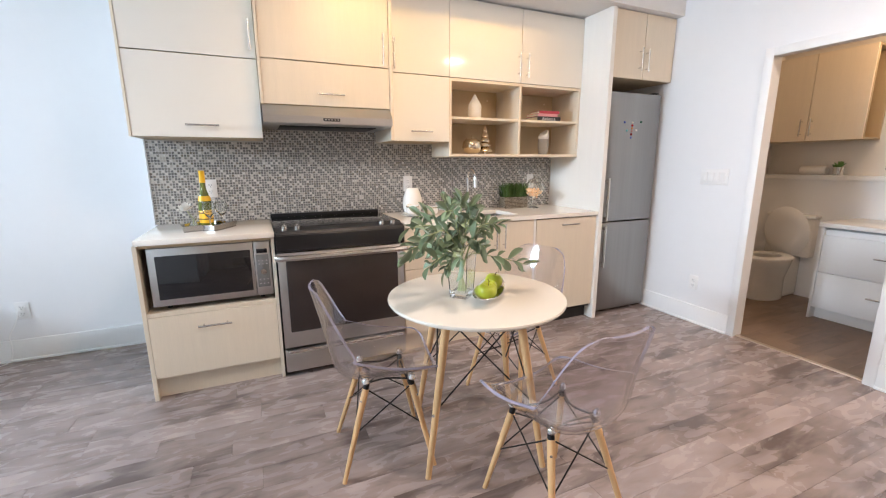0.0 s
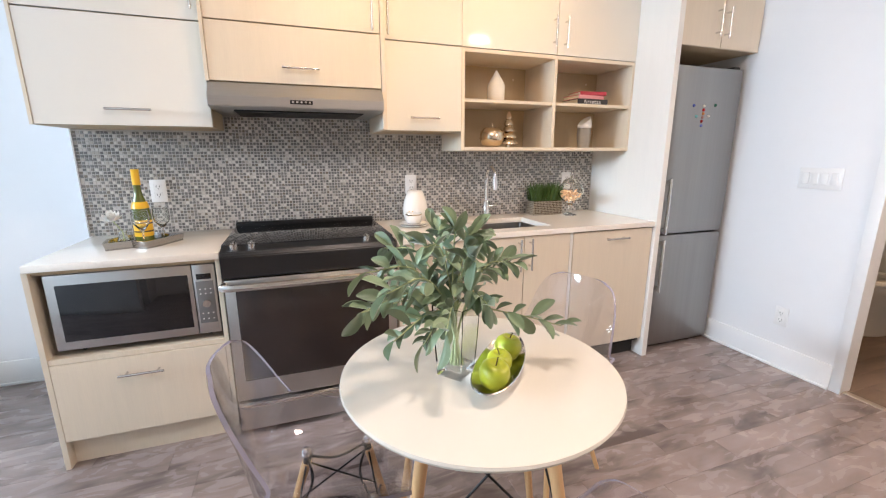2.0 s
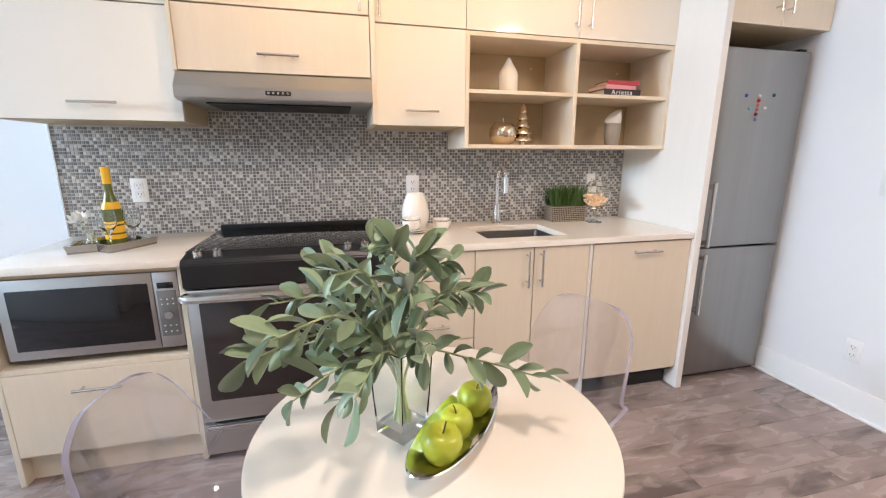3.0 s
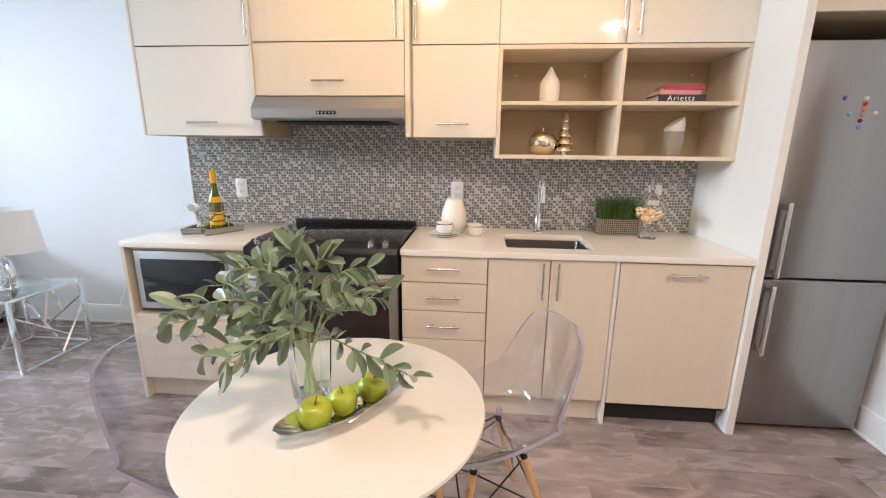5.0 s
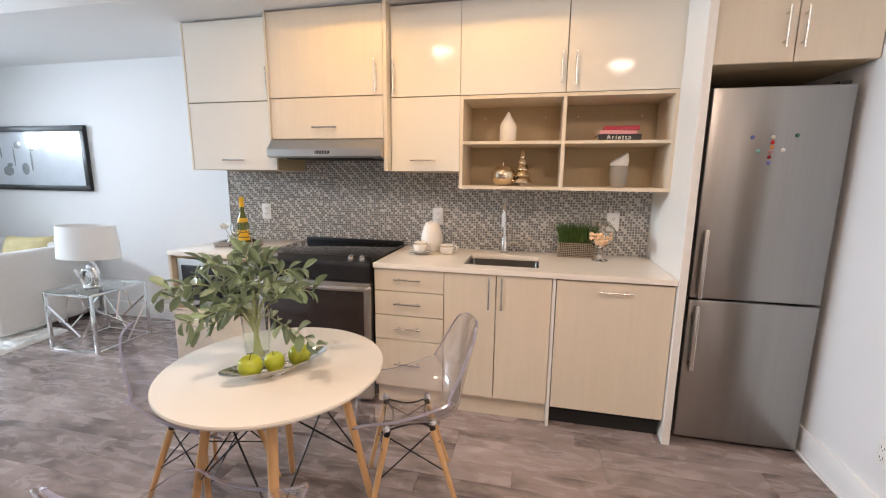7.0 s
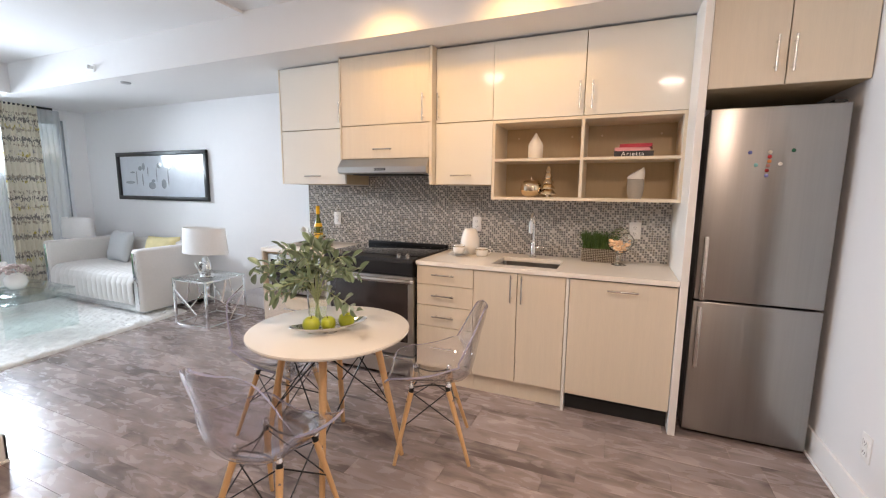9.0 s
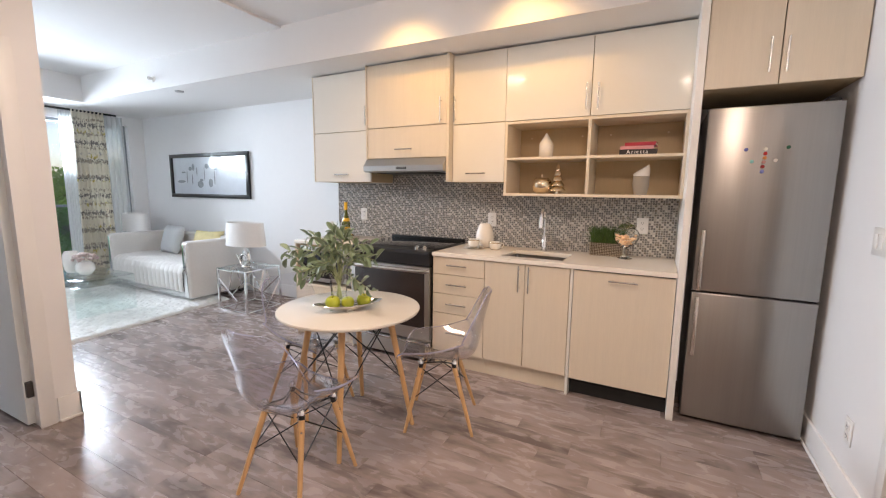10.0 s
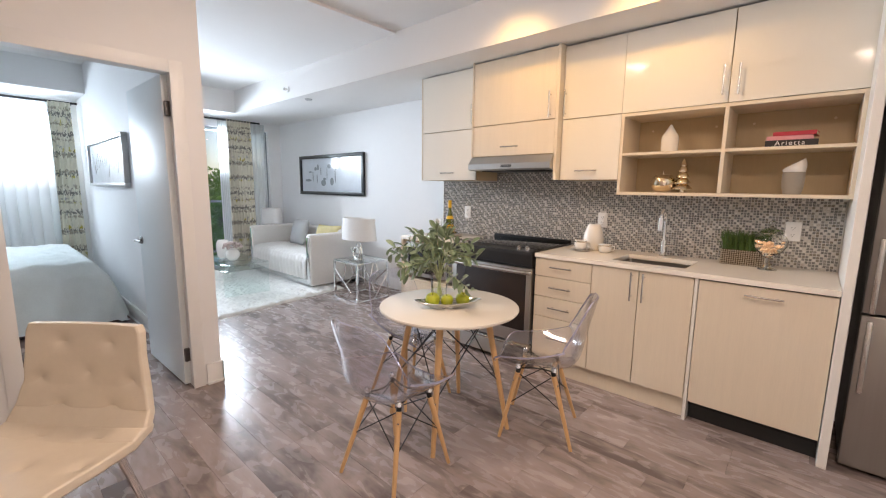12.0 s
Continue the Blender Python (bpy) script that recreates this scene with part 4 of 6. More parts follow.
rnd = random.Random(11)
leaves = [leaf_mesh(rnd.uniform(0.046, 0.072), rnd.uniform(0.024, 0.034), rnd.uniform(0.15, 0.5), rnd.uniform(-0.4, 0.12)) for _ in range(12)]
ENDS = [(-0.27, -0.12, 0.25), (-0.24, -0.02, 0.31), (-0.22, -0.16, 0.30), (-0.17, 0.10, 0.34), (-0.12, -0.10, 0.38), (-0.04, 0.08, 0.39), (0.0, -0.12, 0.34), (0.06, 0.02, 0.38), (0.13, 0.12, 0.33), (0.16, -0.03, 0.30),
        (0.18, 0.10, 0.25), (-0.20, -0.12, 0.17), (-0.10, -0.19, 0.20), (0.02, -0.16, 0.24), (0.285, -0.075, 0.12), (-0.15, 0.16, 0.24), (0.05, 0.18, 0.26), (-0.02, -0.02, 0.41), (-0.24, 0.06, 0.18), (-0.13, -0.12, 0.15)]
for ex, ey, ez in ENDS:
    sx, sy = rnd.uniform(-0.018, 0.018), rnd.uniform(-0.018, 0.018)
    pts = bent([(sx, sy, 0.0), (-sx * 0.6 + ex * 0.08, -sy * 0.6 + ey * 0.08, 0.15), (ex * 0.5, ey * 0.5, min(0.15 + (ez - 0.13) * 0.75, 0.36)), (ex, ey, ez - 0.02)], 6)
    st = part("stem", tube(pts, [0.0034 * (1 - 0.6 * k / len(pts)) for k in range(len(pts))], 6), STEM, c)
    n = len(pts)
    for k in range(15):
        q = 0.46 + 0.54 * k / 14
        i = min(int(q * (n - 1)), n - 2)
        p = pts[i].lerp(pts[i + 1], q * (n - 1) - i)
        d = (pts[i + 1] - pts[i]).normalized()
        ang = k * 2.4 + rnd.uniform(-0.4, 0.4)
        side = d.cross(Vector((math.cos(ang), math.sin(ang), 0.3))).normalized()
        way = (d * rnd.uniform(0.35, 1.1) + side * 0.85 + Vector((0, 0, rnd.uniform(-0.35, 0.40)))).normalized()
        up = Vector((rnd.uniform(-0.9, 0.9), rnd.uniform(-0.9, 0.9), 1))
        up = (up - way * way.dot(up)).normalized()
        right = way.cross(up).normalized()
        m = Matrix((right, way, right.cross(way))).transposed().to_4x4()
        lf = new("leaf", leaves[rnd.randrange(12)])
        lf.parent = st
        lf.matrix_local = Matrix.Translation(p) @ m @ Matrix.Diagonal((rnd.uniform(0.65, 1.2),) * 3 + (1,))

c = thing("fruit_dish", (0.930, 1.433, TH), "long oval silver dish with a dark green inside", "dish", rz=50)


def dish(u, v, lift=0.0, shrink=1.0):
    a, r = 2 * math.pi * u, v
    return Vector((0.185 * shrink * r * math.cos(a), 0.064 * shrink * r * math.sin(a), lift + 0.004 + 0.030 * r ** 3.2 + 0.012 * r ** 3 * math.cos(a) ** 2))


part("shell", grid(lambda u, v: dish(u, v), 48, 10), SILVER, c, smooth=80).modifiers.new("thickness", "SOLIDIFY").thickness = 0.003
part("inside", grid(lambda u, v: dish(u, v * 0.97, 0.003), 48, 10), DISHIN, c, "dark green glazed inside", smooth=80)
part("foot", lathe([(0, 0), (0.035, 0), (0.03, 0.006), (0, 0.006)], 24), SILVER, c)


def apple(place, rz, s, tilt):
    c = thing("green_apple", place, "shiny green apple lying in the dish", "apple", "apples in the dish", rz)
    part("fruit", lathe([(0, 0.010), (0.008, 0.004), (0.020, 0.0), (0.031, 0.010), (0.0385, 0.030), (0.0395, 0.042), (0.035, 0.058), (0.024, 0.0685), (0.012, 0.068), (0.004, 0.061), (0, 0.058)], 32), APPLE, c, smooth=80)
    part("stalk", tube([(0, 0, 0.058), (0.002, 0, 0.07), (0.006, 0.002, 0.082)], 0.0016, 6), BARK, c)
    c.matrix_world = c.matrix_world @ pose(0, 0, 0, tilt, 0, 0) @ Matrix.Diagonal((s, s, s, 1))


apple((0.877, 1.370, TH + 0.012), 20, 1.02, 9)
apple((0.928, 1.431, TH + 0.009), 140, 0.90, -5)
apple((0.979, 1.492, TH + 0.012), 260, 1.0, -11)


# ---- on the worktops and shelves ----
def outlet(x, z, face="-y", y=3.0585, label="white double wall outlet on the mosaic", wall_x=3.2):
    c = thing("wall_outlet", (x, y, z), label, "outlet", rz=0 if face == "-y" else -90)
    part("cover_plate", box(-0.037, 0.037, -0.006, 0, -0.058, 0.058, 0.003), WHITEP, c)
    for dz in (-0.021, 0.021):
        s = part("socket", box(-0.018, 0.018, -0.0085, -0.005, dz - 0.016, dz + 0.016, 0.004), WHITEP, c)
        for dx in (-0.007, 0.007):
            part("slot", box(dx - 0.0012, dx + 0.0012, -0.0092, -0.008, dz - 0.003, dz + 0.007), SLOT, s)
        part("slot", rod((0, -0.0092, dz - 0.010), (0, -0.008, dz - 0.010), 0.0024, n=8), SLOT, s)
    return c


for x in (-0.235, 1.128, 2.286):
    outlet(x, 1.119)
outlet(-1.43, 0.34, y=YL - 0.0005, label="white wall outlet above the baseboard with a cable")
outlet(3.1995, 0.327, "-x", y=2.058, label="white wall outlet above the baseboard")
c = thing("light_switch", (3.1995, 1.997, 1.167), "white four-gang light switch plate", "switch", rz=-90)
part("cover_plate", box(-0.105, 0.105, -0.006, 0, -0.058, 0.058, 0.003), WHITEP, c)
for k in range(4):
    part("rocker", box(-0.086 + k * 0.046, -0.052 + k * 0.046, -0.010, -0.005, -0.032, 0.032, 0.003), WHITEP, c)
single("lamp_cable", tube(bent([(0, -0.012, 0.02), (-0.03, -0.03, -0.08), (-0.07, -0.03, -0.16), (-0.07, -0.03, -0.25), (-0.10, -0.05, -0.332), (-0.25, -0.12, -0.335)], 6), 0.003, 6), WHITEP, (-1.44, YL, 0.34), "thin pale lamp cable hanging from the outlet", "cable")

c = thing("serving_tray", (-0.232, 2.745, 0.897), "mirrored silver serving tray with an angular outline", "tray")
TRAY = [(-0.120, -0.120), (-0.030, -0.085), (0.030, -0.132), (0.070, -0.080), (0.137, 0.050), (0.085, 0.055), (0.0, 0.130), (-0.085, 0.100), (-0.145, 0.0)]
bm = bmesh.new()
for f in (bm.faces.new([bm.verts.new((x, y, 0.0)) for x, y in TRAY]),):
    top = bmesh.ops.extrude_face_region(bm, geom=[f])["geom"]
    bmesh.ops.translate(bm, vec=(0, 0, 0.007), verts=[v for v in top if isinstance(v, bmesh.types.BMVert)])
bmesh.ops.recalc_face_normals(bm, faces=bm.faces)
TRAYST = mat("grey_tray_metal", (0.40, 0.385, 0.37), 0.22, 1.0, vary=0.06)
part("tray_base", bm, TRAYST, c)
bm = bmesh.new()
rings = [[bm.verts.new((x * k, y * k, z)) for x, y in TRAY] for k, z in ((1.0, 0.0072), (1.05, 0.034), (0.93, 0.034), (0.88, 0.0072))]
for a, b in zip(rings, rings[1:] + rings[:1]):
    for k in range(len(TRAY)):
        bm.faces.new((a[k], a[(k + 1) % len(TRAY)], b[(k + 1) % len(TRAY)], b[k]))
bmesh.ops.recalc_face_normals(bm, faces=bm.faces)
part("tray_rim", bm, TRAYST, c, "bevelled mirrored rim")
c = thing("wine_bottle", (-0.252, 2.800, 0.904), "green wine bottle with yellow foil and labels", "bottle")
part("glass", lathe([(0, 0), (0.036, 0), (0.0375, 0.004), (0.0375, 0.13), (0.033, 0.165), (0.018, 0.215), (0.0145, 0.24), (0.0145, 0.27), (0, 0.27)], 32), BOTTLE, c, smooth=60)
part("foil", lathe([(0.0140, 0.262), (0.0165, 0.264), (0.016, 0.325), (0.0165, 0.327), (0.0165, 0.334), (0, 0.335)], 24), YELLOW, c, "yellow foil neck")
part("label", lathe([(0.0379, 0.025), (0.0383, 0.026), (0.0383, 0.098), (0.0379, 0.099)], 32), YELLOW, c, "yellow paper label")
part("label", lathe([(0.0345, 0.155), (0.0365, 0.156), (0.0345, 0.168), (0.0300, 0.184), (0.0265, 0.186)], 32), YELLOW, c, "yellow shoulder label")
for z in (0.045, 0.082):
    part("print_bar", lathe([(0.0384, z), (0.0387, z + 0.001), (0.0387, z + 0.006), (0.0384, z + 0.007)], 32), BARK, c)


def wine_glass(x, y):
    c = thing("wine_glass", (x, y, 0.904), "small clear stemmed wine glass", "glass", "glasses on the tray")
    g = part("bowl", lathe([(0, 0), (0.03, 0), (0.03, 0.002), (0.004, 0.006), (0.003, 0.06), (0.012, 0.07), (0.03, 0.095), (0.034, 0.125), (0.028, 0.16), (0.027, 0.16), (0.032, 0.125), (0.028, 0.097), (0.01, 0.074), (0, 0.072)], 24), VASEGL, c, smooth=60)
    g.visible_shadow = False


wine_glass(-0.225, 2.690)
wine_glass(-0.165, 2.765)
c = thing("flower", (-0.315, 2.735, 0.904), "white flower in a small clear glass", "flower")
g = part("bud_vase", lathe([(0, 0), (0.022, 0), (0.026, 0.02), (0.012, 0.05), (0.018, 0.065), (0.0165, 0.065), (0.010, 0.05), (0.022, 0.02), (0, 0.006)], 20), VASEGL, c, smooth=60)
g.visible_shadow = False
part("stem", tube([(0, 0, 0.01), (0.0, 0, 0.06), (-0.030, -0.005, 0.112)], 0.0025, 6), STEM, c)
rnd = random.Random(5)
petal = mesh_of("petal", grid(lambda u, v: Vector(((2 * u - 1) * 0.008 * math.sin(math.pi * (0.1 + 0.85 * v)), v * 0.034, 0.012 * v * v)), 2, 4), PETAL, 80)
for k in range(36):
    ob = new("petal", petal)
    ob.parent = c
    ob.matrix_local = pose(-0.030, -0.005, 0.112, 25, 0, 0) @ Matrix.Scale(1.3, 4) @ pose(0, 0, 0, rnd.uniform(-5, 85), 0, k * 137.5)

c = thing("white_jar", (1.118, 2.925, 0.897), "tall white ceramic diffuser jar", "jar")
part("body", lathe([(0, 0), (0.052, 0), (0.060, 0.006), (0.073, 0.05), (0.076, 0.085), (0.068, 0.13), (0.052, 0.175), (0.044, 0.193), (0.039, 0.195), (0.034, 0.187), (0, 0.187)], 40), CERAMIC, c, smooth=60)
rnd = random.Random(3)
for k in range(16):
    a, z = rnd.uniform(0, 6.28), rnd.uniform(0.07, 0.16)
    r = 0.0755 - max(0, z - 0.085) * 0.26
    part("hole", rod((r * math.cos(a) * 0.97, r * math.sin(a) * 0.97, z), (r * math.cos(a), r * math.sin(a), z), 0.0035, n=8), YELLOW, c)


def cup(x, y, z, saucer):
    c = thing("tea_cup", (x, y, z), "small white and gold ceramic cup" + (" on saucers" if saucer else ""), "cup", "cups on the worktop", rz=30)
    k = 0.0
    if saucer:
        for j in range(2):
            part("saucer", lathe([(0, 0), (0.045, 0), (0.085 - j * 0.012, 0.010), (0.086 - j * 0.012, 0.013), (0.05, 0.006), (0, 0.005)], 36, at=(0, 0, j * 0.009)), CERAMIC, c)
        k = 0.016
    b = part("bowl", lathe([(0, 0), (0.032, 0), (0.042, 0.008), (0.0465, 0.03), (0.0465, 0.060), (0.043, 0.060), (0.042, 0.03), (0.035, 0.008), (0, 0.006)], 32, at=(0, 0, k)), CERAMIC, c, smooth=60)
    part("rim_band", lathe([(0.0467, 0.049), (0.047, 0.05), (0.047, 0.056), (0.0467, 0.057)], 32, at=(0, 0, k)), GOLD, b)
    part("handle", tube(bent([(0.045, 0, k + 0.048), (0.066, 0, k + 0.045), (0.064, 0, k + 0.020), (0.043, 0, k + 0.015)], 5), 0.0035, 8), CERAMIC, b)


cup(1.072, 2.80, 0.897, True)
cup(1.242, 2.835, 0.897, False)

c = thing("grass_planter", (2.062, 2.975, 0.897), "bright green grass in a beaded silver basket", "plant")
bsk = part("basket", box(-0.112, 0.112, -0.05, 0.05, 0, 0.095, 0.006), BARK, c)
bm = bmesh.new()
for k in range(19):
    for j in range(8):
        box(-0.111 + k * 0.0117, -0.1015 + k * 0.0117, -0.0545, -0.049, 0.002 + j * 0.0117, 0.0115 + j * 0.0117, 0.003, 1, into=bm)
for j in range(8):
    for s in (-1, 1):
        for k in range(8):
            box(s * 0.113 - 0.002, s * 0.113 + 0.002, -0.048 + k * 0.012, -0.0385 + k * 0.012, 0.002 + j * 0.0117, 0.0115 + j * 0.0117, into=bm)
tagged(part("woven_bead_skin", bm, BASKET, bsk), kind="stuff")
rnd = random.Random(9)
vs, fs = [], []
for k in range(900):
    x, y = rnd.uniform(-0.105, 0.105), rnd.uniform(-0.045, 0.045)
    a, h, w = rnd.uniform(0, 6.28), rnd.uniform(0.075, 0.135), 0.0028
    lx, ly = rnd.gauss(0, 0.018) + x * 0.18, rnd.gauss(0, 0.018) + y * 0.2
    dx, dy = w * math.cos(a), w * math.sin(a)
    n = len(vs)
    vs += [(x - dx, y - dy, 0.09), (x + dx, y + dy, 0.09), (x + lx * 0.4 + dx * 0.8, y + ly * 0.4 + dy * 0.8, 0.09 + h * 0.6), (x + lx * 0.4 - dx * 0.8, y + ly * 0.4 - dy * 0.8, 0.09 + h * 0.6), (x + lx, y + ly, 0.09 + h)]
    fs += [(n, n + 1, n + 2, n + 3), (n + 3, n + 2, n + 4)]
me = bpy.data.meshes.new("grass")
me.from_pydata(vs, [], fs)
me.materials.append(GRASS)
ob = new("grass", me)
ob.parent = c
tagged(ob, kind="stuff")

c = thing("candy_jar", (2.195, 2.87, 0.897), "footed clear glass candy jar with a lid, half full", "jar")
c.scale = (1.17, 1.17, 1.17)
g = part("bowl", lathe([(0, 0), (0.040, 0), (0.041, 0.004), (0.014, 0.014), (0.009, 0.05), (0.016, 0.068), (0.050, 0.090), (0.072, 0.125), (0.074, 0.15), (0.060, 0.175), (0.045, 0.185), (0.043, 0.183), (0.057, 0.173), (0.0705, 0.15), (0.0685, 0.126), (0.048, 0.094), (0.013, 0.074), (0, 0.072)], 36), VASEGL, c, smooth=60)
g.visible_shadow = False
g = part("lid", lathe([(0.048, 0.186), (0.050, 0.189), (0.036, 0.205), (0.012, 0.214), (0.006, 0.222), (0.013, 0.235), (0.009, 0.247), (0, 0.25)], 32), VASEGL, c, "domed glass lid with a knob", smooth=60)
g.visible_shadow = False
rnd = random.Random(2)
bm = bmesh.new()
for k in range(70):
    z = rnd.uniform(0.085, 0.142)
    r = rnd.random() ** 0.5 * (0.030 if z < 0.1 else 0.056)
    a = rnd.uniform(0, 6.28)
    m = pose(r * math.cos(a), r * math.sin(a), z, rnd.uniform(0, 180), rnd.uniform(0, 180), 0) @ Matrix.Diagonal((1, 0.8, 0.6, 1))
    b2 = bmesh.new()
    bmesh.ops.create_icosphere(b2, subdivisions=1, radius=0.011, matrix=m)
    merge(bm, b2)
tagged(part("sweets", bm, CANDY, c, "orange wrapped sweets"), kind="stuff")

# shelf ornaments
single("cone_bottle", lathe([(0, 0), (0.048, 0), (0.051, 0.004), (0.052, 0.09), (0.048, 0.108), (0.025, 0.145), (0.009, 0.172), (0.004, 0.18), (0, 0.18)], 36), CERAMIC, (1.61, 2.86, 1.604), "white ceramic bottle with a conical top", "ornament", smooth=50)
single("apple_ornament", lathe([(0, 0), (0.038, 0), (0.065, 0.022), (0.075, 0.056), (0.070, 0.09), (0.047, 0.115), (0.019, 0.117), (0.008, 0.107), (0.005, 0.11), (0.004, 0.14), (0, 0.141)], 36), GOLD, (1.59, 2.86, 1.343), "champagne gold apple ornament on the shelf", "ornament", smooth=60)
prof = [(0, 0), (0.016, 0), (0.016, 0.018)]
for k in range(5):
    z = 0.022 + k * 0.037
    w = 0.060 - k * 0.0102
    prof += [(w, z), (w * 0.98, z + 0.006), (w * 0.5, z + 0.036)]
single("tree_ornament", lathe(prof + [(0.003, 0.215), (0, 0.218)], 28), GOLD, (1.705, 2.865, 1.343), "champagne gold tiered tree ornament", "ornament", smooth=50)
c = thing("slanted_vase", (2.262, 2.86, 1.343), "grey ceramic vase with a white slanted top", "ornament", rz=12)


def slant(z0, z1, r0, r1, cap, inner=0.0):
    bm = bmesh.new()
    n = 32
    rows = []
    for j in range(9):
        v = j / 8
        row = []
        for k in range(n):
            a = 2 * math.pi * k / n
            zt = z1 + (0.028 * math.cos(a) if cap else 0)
            r = r0 + (r1 - r0) * v - 0.006 * math.sin(math.pi * v) * (-1)
            row.append(bm.verts.new((r * math.cos(a), r * 0.75 * math.sin(a), z0 + (zt - z0) * v)))
        rows.append(row)
    for a, b in zip(rows, rows[1:]):
        for k in range(n):
            bm.faces.new((a[k], a[(k + 1) % n], b[(k + 1) % n], b[k]))
    bm.faces.new(rows[0][::-1])
    bm.faces.new(rows[-1])
    bmesh.ops.recalc_face_normals(bm, faces=bm.faces)
    return bm


part("body", slant(0, 0.125, 0.040, 0.050, False), GREYCER, c, smooth=40)
part("top", slant(0.125, 0.175, 0.050, 0.044, True), CERAMIC, c, "white slanted top", smooth=40)
for name, x, z, w, d, h, cover, rz in (("book", 2.235, 1.604, 0.225, 0.16, 0.034, DKBOOK, 0), ("book", 2.222, 1.639, 0.20, 0.15, 0.022, PINK, 4), ("book", 2.25, 1.662, 0.185, 0.14, 0.022, RED, -5)):
    c = thing(name, (x, 2.84, z), {DKBOOK: "black hardback book with white letters on the spine", PINK: "pink paperback book lying on a black book", RED: "red book on top of the pile"}[cover], "book", "books on the shelf", rz=rz)
    bm = box(-w / 2, w / 2, -d / 2, d / 2, 0, 0.003, 0.0008, 1)
    box(-w / 2, w / 2, -d / 2, d / 2, h - 0.003, h, 0.0008, 1, into=bm)
    box(-w / 2, w / 2, -d / 2, -d / 2 + 0.003, 0.003, h - 0.003, into=bm)
    part("cover", bm, cover, c)
    part("pages", box(-w / 2 + 0.004, w / 2 - 0.004, -d / 2 + 0.003, d / 2 - 0.004, 0.003, h - 0.003), PAGES, c)
    if cover is DKBOOK:
        cu = bpy.data.curves.new("title", "FONT")
        cu.body, cu.size, cu.align_x, cu.align_y, cu.extrude = "Arietta", 0.036, "CENTER", "CENTER", 0.0004
        cu.space_character = 1.25
        cu.materials.append(WHITEP)
        t = new("title", cu)
        t.parent = c
        t.matrix_local = pose(-0.005, -d / 2 - 0.001, h / 2, 90, 0, 0)

# ---- lights and ceiling fittings ----
for x, y in ((0.80, 0.93), (2.64, 0.07)):
    c = thing("ceiling_light", (x, y, ZC), "round opal glass ceiling light, switched on", "ceiling light", "ceiling lights")
    part("base_ring", lathe([(0, 0), (0.15, 0), (0.15, -0.022), (0.14, -0.025), (0, -0.025)], 40), STEELH, c)
    part("diffuser", lathe([(0.142, -0.025), (0.135, -0.045), (0.10, -0.07), (0.05, -0.082), (0, -0.085)], 40), DOME, c, "glowing opal glass", smooth=60).visible_shadow = False
c = thing("track_light", (1.16, 2.02, ZC), "white ceiling track with lit spot heads", "track light")
part("track", box(-0.65, 0.65, -0.018, 0.018, -0.022, 0, 0.002), WHITEP, c)
for eye, target in SPOTS:
    e, t = Vector(eye) - Vector((1.16, 2.02, ZC)), Vector(target) - Vector((1.16, 2.02, ZC))
    d = (t - e).normalized()
    st = part("stalk", rod((e.x, 0, -0.022), (e.x, 0, e.z - 0.0), 0.007), WHITEP, c)
    bm = bmesh.new()
    back, frt = e - d * 0.09, e - d * 0.012
    rod(back, frt, 0.028, 0.034, 20, into=bm)
    hd = part("spot_head", bm, WHITEP, c)
    part("bulb", rod(e - d * 0.0115, e - d * 0.0095, 0.026, n=20), BULB, hd)
c = thing("sprinkler", (-2.5, 2.39, 2.5), "small sidewall sprinkler on the bulkhead", "sprinkler")
part("escutcheon", rod((0, 0, 0), (0, -0.01, 0), 0.035, 0.03, 24), WHITEP, c)
part("head", rod((0, -0.01, 0), (0, -0.05, 0), 0.012, 0.018, 12), STEELH, c)
single("ceiling_disc", lathe([(0, 0), (0.045, 0), (0.04, -0.012), (0, -0.014)], 28), mat("disc_grey", (0.45, 0.45, 0.45), 0.4, 0.5), (-2.31, 2.545, ZB), "small round disc on the bulkhead underside", "detector")


# ---- living room ----
def pillow(w, h, d, seed):
    r = random.Random(seed)
    k = [r.uniform(0, 6) for _ in range(3)]

    def f(u, v, s):
        x, y = 2 * u - 1, 2 * v - 1
        b = max(0, (1 - x ** 4) * (1 - y ** 4)) ** 0.55
        pin = 1 - 0.07 * (1 - abs(y)) * abs(x) ** 3
        pin2 = 1 - 0.07 * (1 - abs(x)) * abs(y) ** 3
        return Vector((x * w / 2 * pin, s * (b * d / 2 + 0.004 * math.sin(5 * x + k[0]) * b), (y * pin2 + 1) * h / 2))
    bm = grid(lambda u, v: f(u, v, 1), 18, 18)
    grid(lambda u, v: f(u, v, -1), 18, 18, into=bm)
    bmesh.ops.remove_doubles(bm, verts=bm.verts, dist=1e-4)
    bmesh.ops.recalc_face_normals(bm, faces=bm.faces)
    return bm


